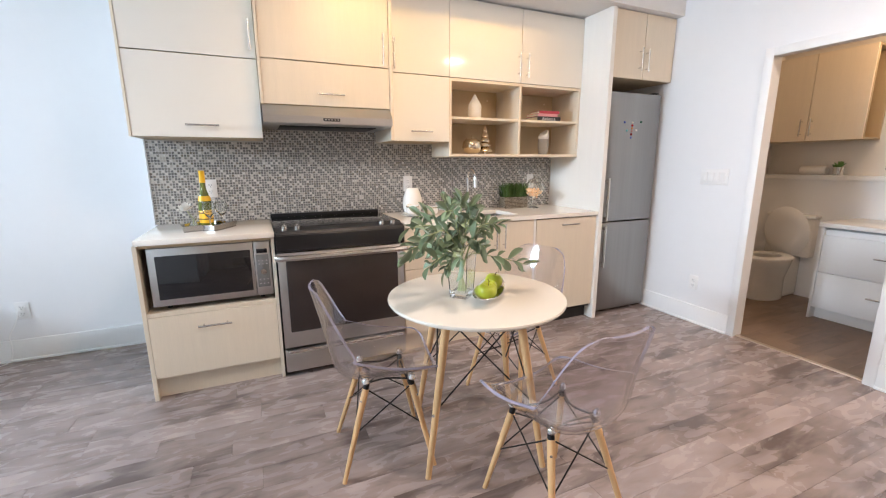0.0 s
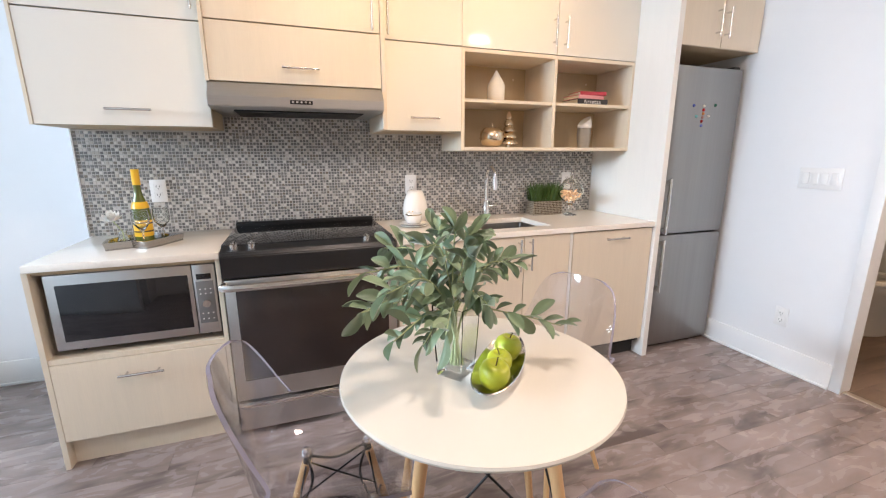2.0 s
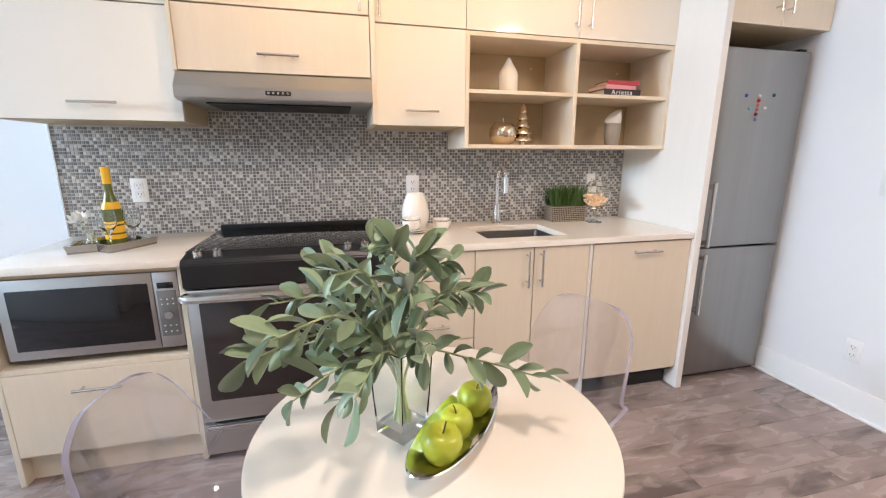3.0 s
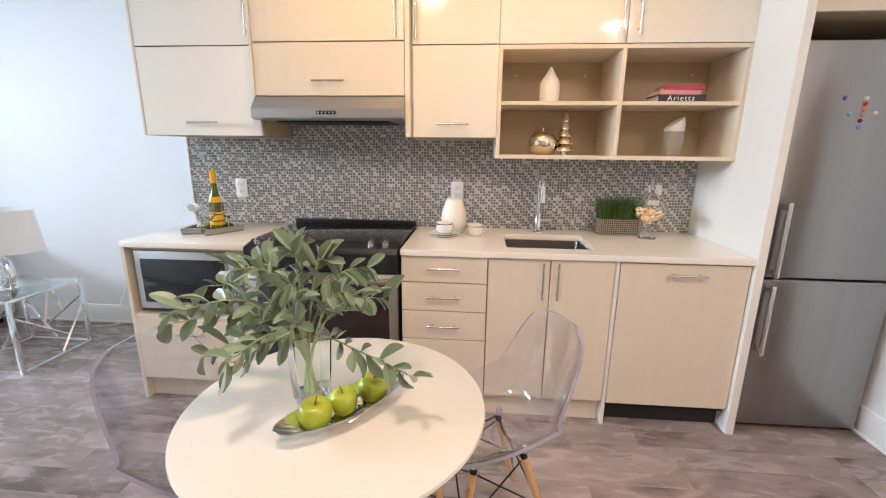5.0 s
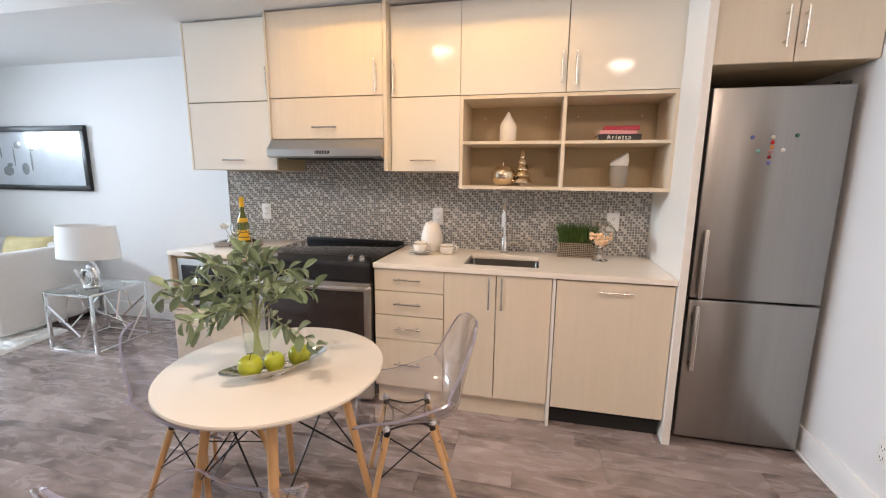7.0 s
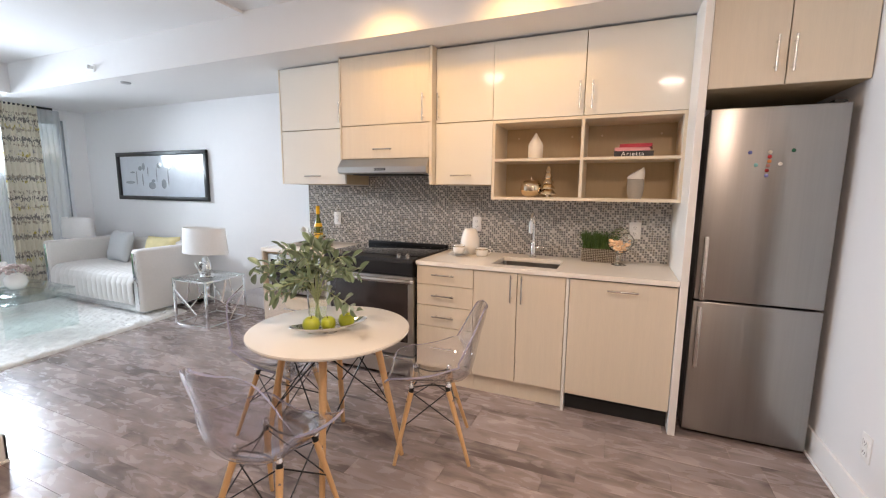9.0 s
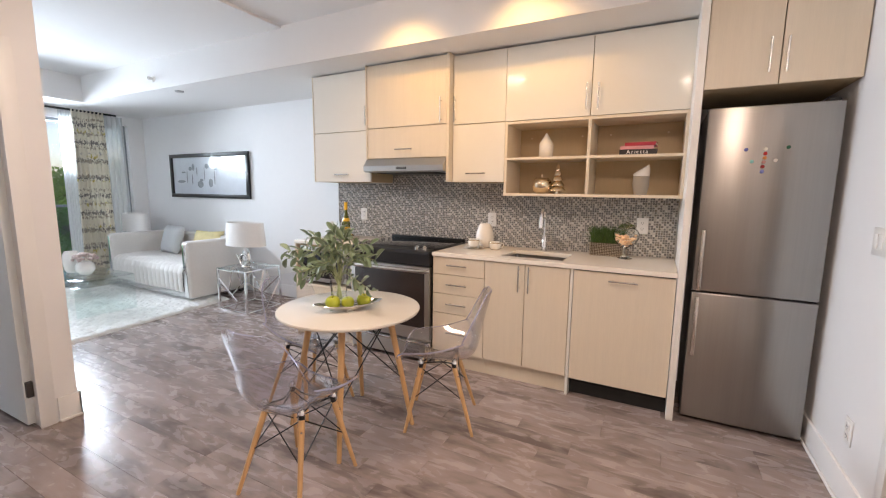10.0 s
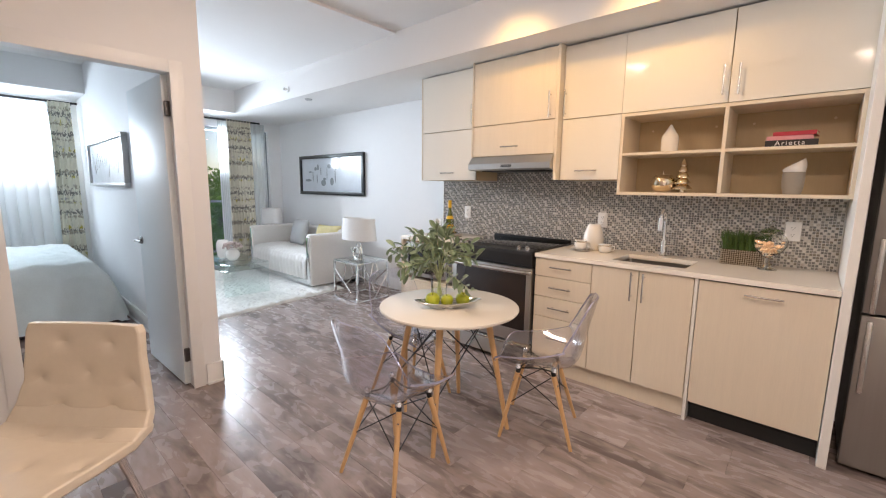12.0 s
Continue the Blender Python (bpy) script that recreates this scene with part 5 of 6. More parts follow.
SX, SW, SF = -3.30, 1.80, 2.54  # sofa centre, width, front
c = thing("sofa", (SX, 2.95, 0), "cream velvet sofa with channel-tufted seat and chrome trim", "sofa")
h = SW / 2
part("base", box(-h + 0.02, h - 0.02, -0.36, 0.40, 0.05, 0.13, 0.004), mat("mirror_plinth", (0.72, 0.73, 0.74), 0.08, 1.0), c, "mirrored plinth")
for x in (-h + 0.1, h - 0.1):
    for y in (-0.30, 0.34):
        part("foot", box(x - 0.025, x + 0.025, y - 0.025, y + 0.025, 0.0, 0.05, 0.003), BLACKM, c)
for s in (-1, 1):
    a, b = sorted((s * h, s * (h - 0.125)))
    arm = part("arm", box(a, b, -0.39, 0.42, 0.06, 0.735, 0.03, 4), SOFA, c)
    part("trim_strip", box(a + 0.03, b - 0.03, -0.402, -0.389, 0.08, 0.70, 0.004), CHROME, arm, "chrome strip on the arm front")
part("back", box(-h + 0.125, h - 0.125, 0.27, 0.42, 0.12, 0.735, 0.035, 4), SOFA, c)
ribs = 17


def seat_f(u, v):
    x = -h + 0.127 + u * (SW - 0.254)
    rib = 0.014 * abs(math.sin(math.pi * ribs * u)) ** 0.6
    prof = [(-0.385, 0.135), (-0.395, 0.22), (-0.395, 0.36), (-0.375, 0.42), (-0.33, 0.445), (-0.1, 0.455), (0.28, 0.44)]
    t = v * (len(prof) - 1)
    k = min(int(t), len(prof) - 2)
    f = t - k
    y, z = prof[k][0] * (1 - f) + prof[k + 1][0] * f, prof[k][1] * (1 - f) + prof[k + 1][1] * f
    up = min(max((v - 0.33) / 0.3, 0), 1)
    return Vector((x, y - rib * (1 - up), z + rib * up))


part("seat", grid(seat_f, ribs * 10, 24), SOFA, c, "channel-tufted seat", smooth=70)
for x in (-0.30, 0.05, 0.32, 0.6):
    for z in (0.60,):
        part("button", lathe([(0, 0), (0.012, 0.002), (0.012, 0.004), (0, 0.006)], 10, at=(0, 0, 0)), SOFA, c).matrix_local = pose(x, 0.268, z, 90, 0, 0)
s = single("cushion", pillow(0.46, 0.40, 0.15, 1), CUSHION, (-3.62, 3.02, 0.45), "grey-blue velvet cushion leaning on the sofa back", "cushion", smooth=80)
s.matrix_world = pose(-3.62, 3.03, 0.452, -16, 0, -6)
s = single("cushion", pillow(0.45, 0.36, 0.14, 2), YCUSH, (-2.95, 3.10, 0.45), "yellow patterned cushion on the sofa", "cushion", smooth=80)
s.matrix_world = pose(-2.95, 3.10, 0.452, -22, 0, 14)

# shag rug
rnd = random.Random(4)
RX0, RX1, RY0, RY1 = -4.45, -2.03, 1.27, 2.93


def rug_f(u, v):
    x, y = RX0 + u * (RX1 - RX0) - 0.12 * v * (RY1 - RY0), RY0 + v * (RY1 - RY0)
    e = min(u * (RX1 - RX0), (1 - u) * (RX1 - RX0), v * (RY1 - RY0), (1 - v) * (RY1 - RY0))
    z = 0.032 * min(1, e / 0.03) ** 0.5 + 0.014 * (noise.noise(Vector((x * 9, y * 9, 0))) + noise.noise(Vector((x * 30, y * 30, 3)))) * min(1, e / 0.05)
    return Vector((x + 0.008 * noise.noise(Vector((y * 25, 0, 7))), y + 0.01 * noise.noise(Vector((x * 25, 5, 0))), max(z, 0.001)))


tagged(new("rug", mesh_of("rug", grid(rug_f, 220, 150), RUG, 180)), "thick cream shag rug on the wood floor", "rug")


# side tables with chrome frames
def side_table(place):
    c = thing("side_table", place, "square glass-topped side table with a chrome frame and slanted bars", "side table", "side tables")
    w, d, hh, t = 0.475, 0.475, 0.478, 0.011
    xs, ys = (-w / 2 + t, w / 2 - t), (-d / 2 + t, d / 2 - t)
    for x in xs:
        for y in ys:
            part("leg", box(x - t, x + t, y - t, y + t, 0, hh, 0.002), CHROME, c)
    for z in (t, hh - t):
        for y in ys:
            part("rail", box(-w / 2 + 2 * t, w / 2 - 2 * t, y - t * 0.8, y + t * 0.8, z - t, z + t, 0.002), CHROME, c)
        for x in xs:
            part("rail", box(x - t * 0.8, x + t * 0.8, -d / 2 + 2 * t, d / 2 - 2 * t, z - t, z + t, 0.002), CHROME, c)
    bars = (((-0.5, 0.36), (0.18, 0.13)), ((0.5, 0.30), (0.06, 0.03)), ((0.02, 0.47), (-0.12, 0.235)))
    for side in range(4):
        m = pose(0, 0, 0, 0, 0, side * 90)
        for (u0, z0), (u1, z1) in bars:
            bm = rod((u0 * (w - 4 * t), -d / 2 + t, z0), (u1 * (w - 4 * t), -d / 2 + t, z1), 0.008, n=4)
            bmesh.ops.transform(bm, matrix=m, verts=bm.verts)
            part("slanted_bar", bm, CHROME, c, smooth=20)
    g = part("glass_top", box(-w / 2, w / 2, -d / 2, d / 2, hh, hh + 0.008, 0.002), TOPGL, c, "clear glass top")
    return c


def table_lamp(place, rz):
    c = thing("table_lamp", place, "table lamp with a white oval shade and silver sculpted base", "lamp", "table lamps", rz)
    bm = lathe([(0.255, 0.235), (0.258, 0.235), (0.235, 0.495), (0.232, 0.495)], 48)
    bmesh.ops.scale(bm, vec=(1, 0.55, 1), verts=bm.verts)
    sh = part("shade", bm, SHADE, c, "white oval fabric shade", smooth=60)
    sh.modifiers.new("thickness", "SOLIDIFY").thickness = 0.003
    bm = lathe([(0, 0.008), (0.045, 0.01), (0.062, 0.04), (0.066, 0.09), (0.055, 0.15), (0.033, 0.195), (0.016, 0.21), (0, 0.21)], 28)
    bmesh.ops.scale(bm, vec=(0.95, 0.7, 1), verts=bm.verts)
    part("body", bm, SILVER, c, "silver sculpted body", smooth=60)
    pts = [(0.052 * math.cos(a), -0.045, 0.075 + 0.065 * math.sin(a)) for a in [k * math.pi / 10 for k in range(21)]]
    part("ring", tube(pts, 0.014, 10), SILVER, c, smooth=60)
    part("leaf_arm", tube(bent([(-0.03, -0.03, 0.02), (-0.08, -0.03, 0.08), (-0.11, -0.03, 0.13)], 5), [0.02 - 0.0011 * k for k in range(11)], 10), SILVER, c, smooth=60)
    part("base", lathe([(0, 0), (0.075, 0), (0.07, 0.01), (0, 0.012)], 32), SILVER, c)
    part("pole", rod((0, 0, 0.2), (0, 0, 0.40), 0.006), CHROME, c)
    return c


t1 = side_table((-1.700, 2.825, 0))
copy_thing(t1, pose(-4.48, 3.05, 0, 0, 0, 0))
l1 = table_lamp((-1.715, 2.81, 0.486), 8)
copy_thing(l1, pose(-4.44, 3.05, 0.486, 0, 0, 0))

# coffee table, bent glass
c = thing("coffee_table", (-3.22, 1.87, 0), "low coffee table of clear bent glass on the rug", "coffee table")
part("glass_top", box(-0.52, 0.52, -0.27, 0.27, 0.405, 0.417, 0.003), TOPGL, c)
for x in (-0.52, 0.508):
    part("glass_side", box(x, x + 0.012, -0.27, 0.27, 0.03, 0.405, 0.002), TOPGL, c)
part("glass_shelf", box(-0.508, 0.508, -0.25, 0.25, 0.33, 0.338, 0.002), TOPGL, c)
ZT2 = 0.417
c = thing("white_vase", (-3.30, 1.83, ZT2), "white ceramic vase on the coffee table", "vase")
part("body", lathe([(0, 0), (0.05, 0), (0.07, 0.03), (0.082, 0.12), (0.078, 0.19), (0.06, 0.235), (0.055, 0.235), (0.07, 0.18), (0.05, 0.03), (0, 0.02)], 32), CERAMIC, c, smooth=60)
c = thing("flower_bowl", (-3.06, 1.85, ZT2), "dried pinkish flowers in a white bowl vase", "flowers")
part("bowl", lathe([(0, 0), (0.05, 0), (0.085, 0.05), (0.08, 0.11), (0.05, 0.14), (0.045, 0.135), (0.07, 0.1), (0.04, 0.03), (0, 0.03)], 28), CERAMIC, c, smooth=60)
rnd = random.Random(8)
bm = bmesh.new()
for k in range(60):
    a, e = rnd.uniform(0, 6.28), rnd.uniform(0.1, 1.5)
    m = pose(0.09 * math.cos(a) * math.cos(e) * 1.2, 0.09 * math.sin(a) * math.cos(e) * 1.2, 0.16 + 0.06 * math.sin(e), rnd.uniform(0, 90), rnd.uniform(0, 90), 0)
    b2 = bmesh.new()
    bmesh.ops.create_icosphere(b2, subdivisions=1, radius=rnd.uniform(0.012, 0.024), matrix=m)
    merge(bm, b2)
tagged(part("blossoms", bm, mat("dusty_blossom", (0.45, 0.36, 0.33), 0.8, vary=0.2, scale=30), c, "dusty pink dried blossoms"), kind="stuff")

# framed print
c = thing("framed_picture", (-3.205, YL - 0.002, 1.528), "wide black-framed print behind glass on the wall", "picture")
w, hh, fw = 0.855, 0.305, 0.05
for x0, x1, z0, z1 in ((-w, w, hh - fw, hh), (-w, w, -hh, -hh + fw), (-w, -w + fw, -hh + fw, hh - fw), (w - fw, w, -hh + fw, hh - fw)):
    part("frame_bar", box(x0, x1, -0.035, 0, z0, z1, 0.003), FRAMEB, c)
PRINT = mat("pale_print", (0.56, 0.61, 0.67), 0.3, vary=0.14, scale=3.5, fine=0.05, coat=0.7)
pr = part("print", box(-w + fw, w - fw, -0.012, -0.004, -hh + fw, hh - fw), PRINT, c, "pale washed flower print")
GREYINK = mat("grey_ink", (0.30, 0.34, 0.37), 0.2, vary=0.3, scale=20, coat=1.0)
for x, z, sx, sz in ((-0.56, 0.05, 0.05, 0.012), (-0.40, 0.10, 0.04, 0.03), (-0.33, 0.12, 0.03, 0.05), (-0.18, -0.12, 0.07, 0.05), (-0.15, -0.06, 0.04, 0.02), (0.05, -0.10, 0.05, 0.06), (-0.25, 0.06, 0.012, 0.06), (-0.62, -0.08, 0.10, 0.02), (-0.48, -0.02, 0.012, 0.09), (-0.36, -0.05, 0.013, 0.08), (-0.08, 0.02, 0.010, 0.10), (-0.02, 0.13, 0.05, 0.035), (0.14, -0.02, 0.014, 0.11), (0.16, 0.10, 0.035, 0.03)):
    bm = bmesh.new()
    bmesh.ops.create_icosphere(bm, subdivisions=2, radius=1, matrix=pose(x, -0.0125, z) @ Matrix.Diagonal((sx, 0.0012, sz, 1)))
    part("painted_flower", bm, GREYINK, pr, smooth=80)


# curtains
def curtain(y0, y1, z0, z1, x, folds, depth, flare, seed):
    r = random.Random(seed)
    ph = r.uniform(0, 6)

    def f(u, v):
        y = y0 + u * (y1 - y0)
        mid = (y0 + y1) / 2
        y = mid + (y - mid) * (1 + flare * (1 - v))
        a = 2 * math.pi * folds * u + ph + 0.5 * math.sin(3 * v + seed)
        return Vector((x + depth * math.sin(a) * (0.75 + 0.25 * math.sin(5 * u + 2 * v)), y + 0.012 * math.cos(a), z0 + v * (z1 - z0)))
    return grid(f, int(folds * 10), 24)


def print_fabric():
    """Cream cloth with rows of grey brush dabs, dark sprigs and mustard bands."""
    m = mat("patterned_curtain_cloth", (0.78, 0.74, 0.63), 0.85, vary=0.05, scale=8, fine=0.05, bump=0.2, bscale=300)
    t, n = m.node_tree, m.node_tree.nodes
    p = n["Principled BSDF"]
    base = p.inputs["Base Color"].links[0].from_socket
    tc = n.new("ShaderNodeTexCoord")
    sep = n.new("ShaderNodeSeparateXYZ")
    t.links.new(tc.outputs["Object"], sep.inputs[0])
    for colour, zscale, lo, hi, sc, off in (((0.44, 0.43, 0.43), 3.1, 0.83, 0.90, 26, 0.0), ((0.55, 0.46, 0.10), 3.1, 0.78, 0.86, 20, 0.13), ((0.25, 0.235, 0.215), 4.2, 0.69, 0.74, 55, 0.45), ((0.44, 0.39, 0.32), 5.3, 0.72, 0.78, 42, 0.7)):
        mul, fr, pp = n.new("ShaderNodeMath"), n.new("ShaderNodeMath"), n.new("ShaderNodeMath")
        mul.operation, mul.inputs[1].default_value, mul.inputs[2].default_value = "MULTIPLY_ADD", zscale, off
        fr.operation = "FRACT"
        pp.operation, pp.inputs[1].default_value = "PINGPONG", 0.5
        t.links.new(sep.outputs[2], mul.inputs[0])
        t.links.new(mul.outputs[0], fr.inputs[0])
        t.links.new(fr.outputs[0], pp.inputs[0])
        mp, tex, add, mr, mx = n.new("ShaderNodeMapping"), n.new("ShaderNodeTexNoise"), n.new("ShaderNodeMath"), n.new("ShaderNodeMapRange"), n.new("ShaderNodeMix")
        mp.inputs["Scale"].default_value = (1, 1, 0.6)
        tex.inputs["Scale"].default_value, tex.inputs["Detail"].default_value = sc, 3
        t.links.new(tc.outputs["Object"], mp.inputs["Vector"])
        t.links.new(mp.outputs[0], tex.inputs["Vector"])
        add.operation = "ADD"
        t.links.new(pp.outputs[0], add.inputs[0])
        t.links.new(tex.outputs["Fac"], add.inputs[1])
        mr.inputs["From Min"].default_value, mr.inputs["From Max"].default_value = lo + 0.21, hi + 0.23
        t.links.new(add.outputs[0], mr.inputs["Value"])
        mx.data_type = "RGBA"
        t.links.new(mr.outputs[0], mx.inputs["Factor"])
        t.links.new(base, mx.inputs["A"])
        mx.inputs["B"].default_value = (*colour, 1)
        base = mx.outputs["Result"]
    t.links.new(base, p.inputs["Base Color"])
    return m


CLOTH = print_fabric()
c = thing("curtain", (-4.60, 2.63, 0.03), "cream curtain printed with grey and mustard brush marks", "curtain", "curtains")
part("panel", curtain(2.47, 2.82, 0.03, 2.372, -4.60, 8, 0.036, 0.12, 3), CLOTH, c, smooth=80, shift=c).modifiers.new("thickness", "SOLIDIFY").thickness = 0.003
for k, (y0, y1) in enumerate(((2.37, 2.50), (2.80, 3.10), (1.0, 1.35))):
    c = thing("sheer_curtain", (-4.66, (y0 + y1) / 2, 0.03), "thin white sheer curtain at the window", "curtain", "sheer curtains")
    part("panel", curtain(y0, y1, 0.03, 2.355, -4.67, 5, 0.02, 0.08, k + 5), SHEER, c, smooth=80, shift=c)
c = thing("curtain_rod", (-4.62, 2.0, 2.362), "dark metal curtain rod on brackets", "curtain rod", "curtain rods")
part("rod", rod((-4.62, 0.95, 2.362), (-4.62, 3.0, 2.362), 0.014), FRAMEB, c, shift=c)
for y in (1.05, 2.96):
    part("bracket", rod((-4.62, y, 2.362), (-4.75, y, 2.362), 0.009), FRAMEB, c, shift=c)

# ---- windows and outside ----
for name, y0, y1 in (("window_1", 0.98, 3.2), ("window_2", -1.5, 0.5)):
    fr = structure(name, box(-4.90, -4.83, y0, y0 + 0.05, 0.06, 2.26, 0.003), ALU, "tall aluminium-framed sliding window", "window")
    ym = (y0 + y1) / 2
    for a, b, z0, z1 in ((y1 - 0.05, y1, 0.06, 2.26), (ym - 0.03, ym + 0.03, 0.11, 2.21), (y0 + 0.05, y1 - 0.05, 0.06, 0.11), (y0 + 0.05, y1 - 0.05, 2.21, 2.26)):
        ob = part("window_frame", box(-4.90, -4.83, a, b, z0, z1, 0.003), ALU, fr)
    for a, b in ((y0 + 0.05, ym - 0.03), (ym + 0.03, y1 - 0.05)):
        ob = part("pane", box(-4.870, -4.862, a, b, 0.11, 2.21), PANE, fr)
        ob.visible_shadow = False
structure("balcony_floor", box(-6.4, -4.96, -2.3, 3.6, -0.14, -0.02), CONCRETE, "grey concrete balcony floor", "balcony")
c = thing("balcony_railing", (-6.3, 0.65, -0.02), "balcony railing of green tinted glass and grey metal", "railing")
part("top_rail", box(-6.33, -6.27, -2.3, 3.6, 1.02, 1.06, 0.004), ALU, c, shift=c)
part("bottom_rail", box(-6.32, -6.28, -2.3, 3.6, 0.05, 0.08, 0.004), ALU, c, shift=c)
ys = [-2.28 + k * 1.17 for k in range(6)]
for y in ys:
    part("post", box(-6.325, -6.275, y - 0.025, y + 0.025, -0.02, 1.02, 0.004), ALU, c, shift=c)
for a, b in zip(ys, ys[1:]):
    g = part("glass_panel", box(-6.306, -6.294, a + 0.03, b - 0.03, 0.08, 1.02), TINTGL, c, shift=c)
    g.visible_shadow = False
structure("ground", box(-900, 900, -900, 900, -5.3, -5.2), LAWN, "green lawn and ground below the balcony", "ground", smooth=0)


def tree(x, y, hgt, rad, seed):
    r = random.Random(seed)
    c = thing("tree", (x, y, -5.2), "leafy green tree beyond the balcony", "tree", "trees outside")
    bm = tube([(0, 0, 0), (0.1, 0.05, hgt * 0.3), (0.0, 0.1, hgt * 0.6), (0.1, 0.0, hgt * 0.9)], [0.22, 0.18, 0.11, 0.03], 8)
    for k in range(7):
        a = k * 0.9 + r.random()
        z = hgt * r.uniform(0.3, 0.65)
        tube([(0, 0, z), (rad * 0.4 * math.cos(a), rad * 0.4 * math.sin(a), z + 0.6), (rad * 0.8 * math.cos(a), rad * 0.8 * math.sin(a), z + 1.3)], [0.08, 0.05, 0.015], 6, into=bm)
    part("trunk", bm, BARK, c)
    vs, fs = [], []
    cl = []
    for k in range(46):
        a, e, q = r.uniform(0, 6.28), r.uniform(-1.2, 1.5), r.uniform(0.35, 1)
        cl.append((rad * q * math.cos(a) * math.cos(e), rad * q * math.sin(a) * math.cos(e), hgt * 0.62 + hgt * 0.36 * q * math.sin(e), rad * r.uniform(0.14, 0.28)))
    for cx, cy, cz, cr in cl:
        for _ in range(130):
            v = Vector((r.gauss(0, 1), r.gauss(0, 1), r.gauss(0, 1))).normalized() * cr * r.random() ** 0.4
            p = Vector((cx, cy, cz)) + v
            d1 = Vector((r.gauss(0, 1), r.gauss(0, 1), r.gauss(0, 1))).normalized()
            d2 = d1.orthogonal().normalized()
            s = r.uniform(0.06, 0.12)
            n = len(vs)
            vs += [tuple(p - d1 * s), tuple(p + d2 * s * 0.55), tuple(p + d1 * s), tuple(p - d2 * s * 0.55)]
            fs.append((n, n + 1, n + 2, n + 3))
    me = bpy.data.meshes.new("crown")
    me.from_pydata(vs, [], fs)
    me.materials.append(FOLIAGE)
    ob = new("crown", me)
    ob.parent = c
    tagged(ob, kind="stuff")


for k, (x, y, hh, rr) in enumerate(((-15, 6.5, 7.6, 2.4), (-16.5, 3.2, 6.3, 2.2), (-22, 11, 8.0, 3.0), (-19, 7.6, 7.2, 2.6), (-14, 0.0, 6.2, 2.0), (-18, -4, 6.6, 2.5))):
    tree(x, y, hh, rr, 20 + k)

# ---- bedroom ----
c = thing("bedroom_door", (-0.685, 0.603, 0), "satin white bedroom door standing open into the bedroom", "door", rz=181)
part("slab", box(0, 0.785, -0.019, 0.019, 0.012, 2.022, 0.002), DOORP, c)
for s in (-1, 1):
    lv = part("rosette", rod((0.725, s * 0.019, 0.935), (0.725, s * 0.030, 0.935), 0.028, n=24), LEVERST, c, "dark steel lever handle")
    part("lever", tube(bent([(0.725, s * 0.03, 0.935), (0.725, s * 0.058, 0.935), (0.70, s * 0.062, 0.935), (0.60, s * 0.06, 0.935)], 5), 0.0100, 10), LEVERST, lv)
for z in (0.22, 1.82):
    part("hinge", box(-0.022, 0.004, -0.028, 0.012, z - 0.045, z + 0.045, 0.003), mat("dark_hinge", (0.10, 0.09, 0.085), 0.4, 0.8), c, "dark metal hinge")

c = thing("bed", (-3.62, -0.43, 0), "bed made up with a pale blue-green quilted cover", "bed")
part("mattress", box(-0.86, 0.84, -0.86, 0.86, 0.22, 0.56, 0.05, 3), BEDDING, c)
for x in (-0.78, 0.76):
    for y in (-0.78, 0.78):
        part("leg", box(x - 0.03, x + 0.03, y - 0.03, y + 0.03, 0, 0.22), BARK, c)


def cover_f(u, v):
    s, t = (2 * u - 1), (2 * v - 1)
    # flat top out to the edges, then hanging folds
    def axis(q, half, drop):
        lim = 0.62
        if abs(q) <= lim:
            return q / lim * half, 0.0
        k = (abs(q) - lim) / (1 - lim)
        return math.copysign(half + 0.055 * math.sin(min(k * 6, 1.57)) + 0.17 * k, q), k * drop
    x, dx = axis(s, 0.86, 0.55)
    y, dy = axis(t, 0.87, 0.55)
    drop = max(dx, dy) if min(dx, dy) < 1e-6 else (dx ** 4 + dy ** 4) ** 0.25
    fold = 0.02 * math.sin(17 * (x + y)) * min(1, drop * 2.5)
    tuft = 0.022 * (noise.noise(Vector((x * 7, y * 7, 1))) + 0.6 * noise.noise(Vector((x * 16, y * 16, 2))))
    z = 0.605 - min(drop, 0.575) + (tuft if drop < 0.02 else 0) + 0.012 * (1 - drop * 2 if drop < 0.5 else 0)
    return Vector((x + fold * (1 if dx > 0 else 0.2), y + fold * (1 if dy > 0 else 0.2), max(z, 0.02)))


part("bedspread", grid(cover_f, 110, 110), BEDDING, c, "quilted pale blue-green bedspread hanging in folds", smooth=80)
c = thing("bedroom_picture", (-3.15, 0.712, 1.572), "silver-framed grey and white print on the bedroom wall", "picture")
w, hh, fw = 0.87, 0.243, 0.035
for x0, x1, z0, z1 in ((-w, w, hh - fw, hh), (-w, w, -hh, -hh + fw), (-w, -w + fw, -hh + fw, hh - fw), (w - fw, w, -hh + fw, hh - fw)):
    part("frame_bar", box(x0, x1, -0.045, 0, z0, z1, 0.003), FRAMES, c)
pr = part("print", box(-w + fw, w - fw, -0.02, -0.008, -hh + fw, hh - fw), mat("grey_white_print", (0.62, 0.65, 0.68), 0.25, vary=0.25, scale=5, fine=0.1, coat=0.4), c)
rnd = random.Random(6)
for k in range(14):
    bm = bmesh.new()
    bmesh.ops.create_icosphere(bm, subdivisions=2, radius=1, matrix=pose(-0.7 + k * 0.105, -0.0205, rnd.uniform(-0.08, 0.08), 0, rnd.uniform(-25, 25), 0) @ Matrix.Diagonal((0.022, 0.0012, rnd.uniform(0.05, 0.11), 1)))
    part("painted_stem", bm, GREYINK, pr, smooth=80)
c = thing("curtain", (-4.58, 0.57, 0.03), "grey patterned curtain beside the bedroom window", "curtain", "curtains")
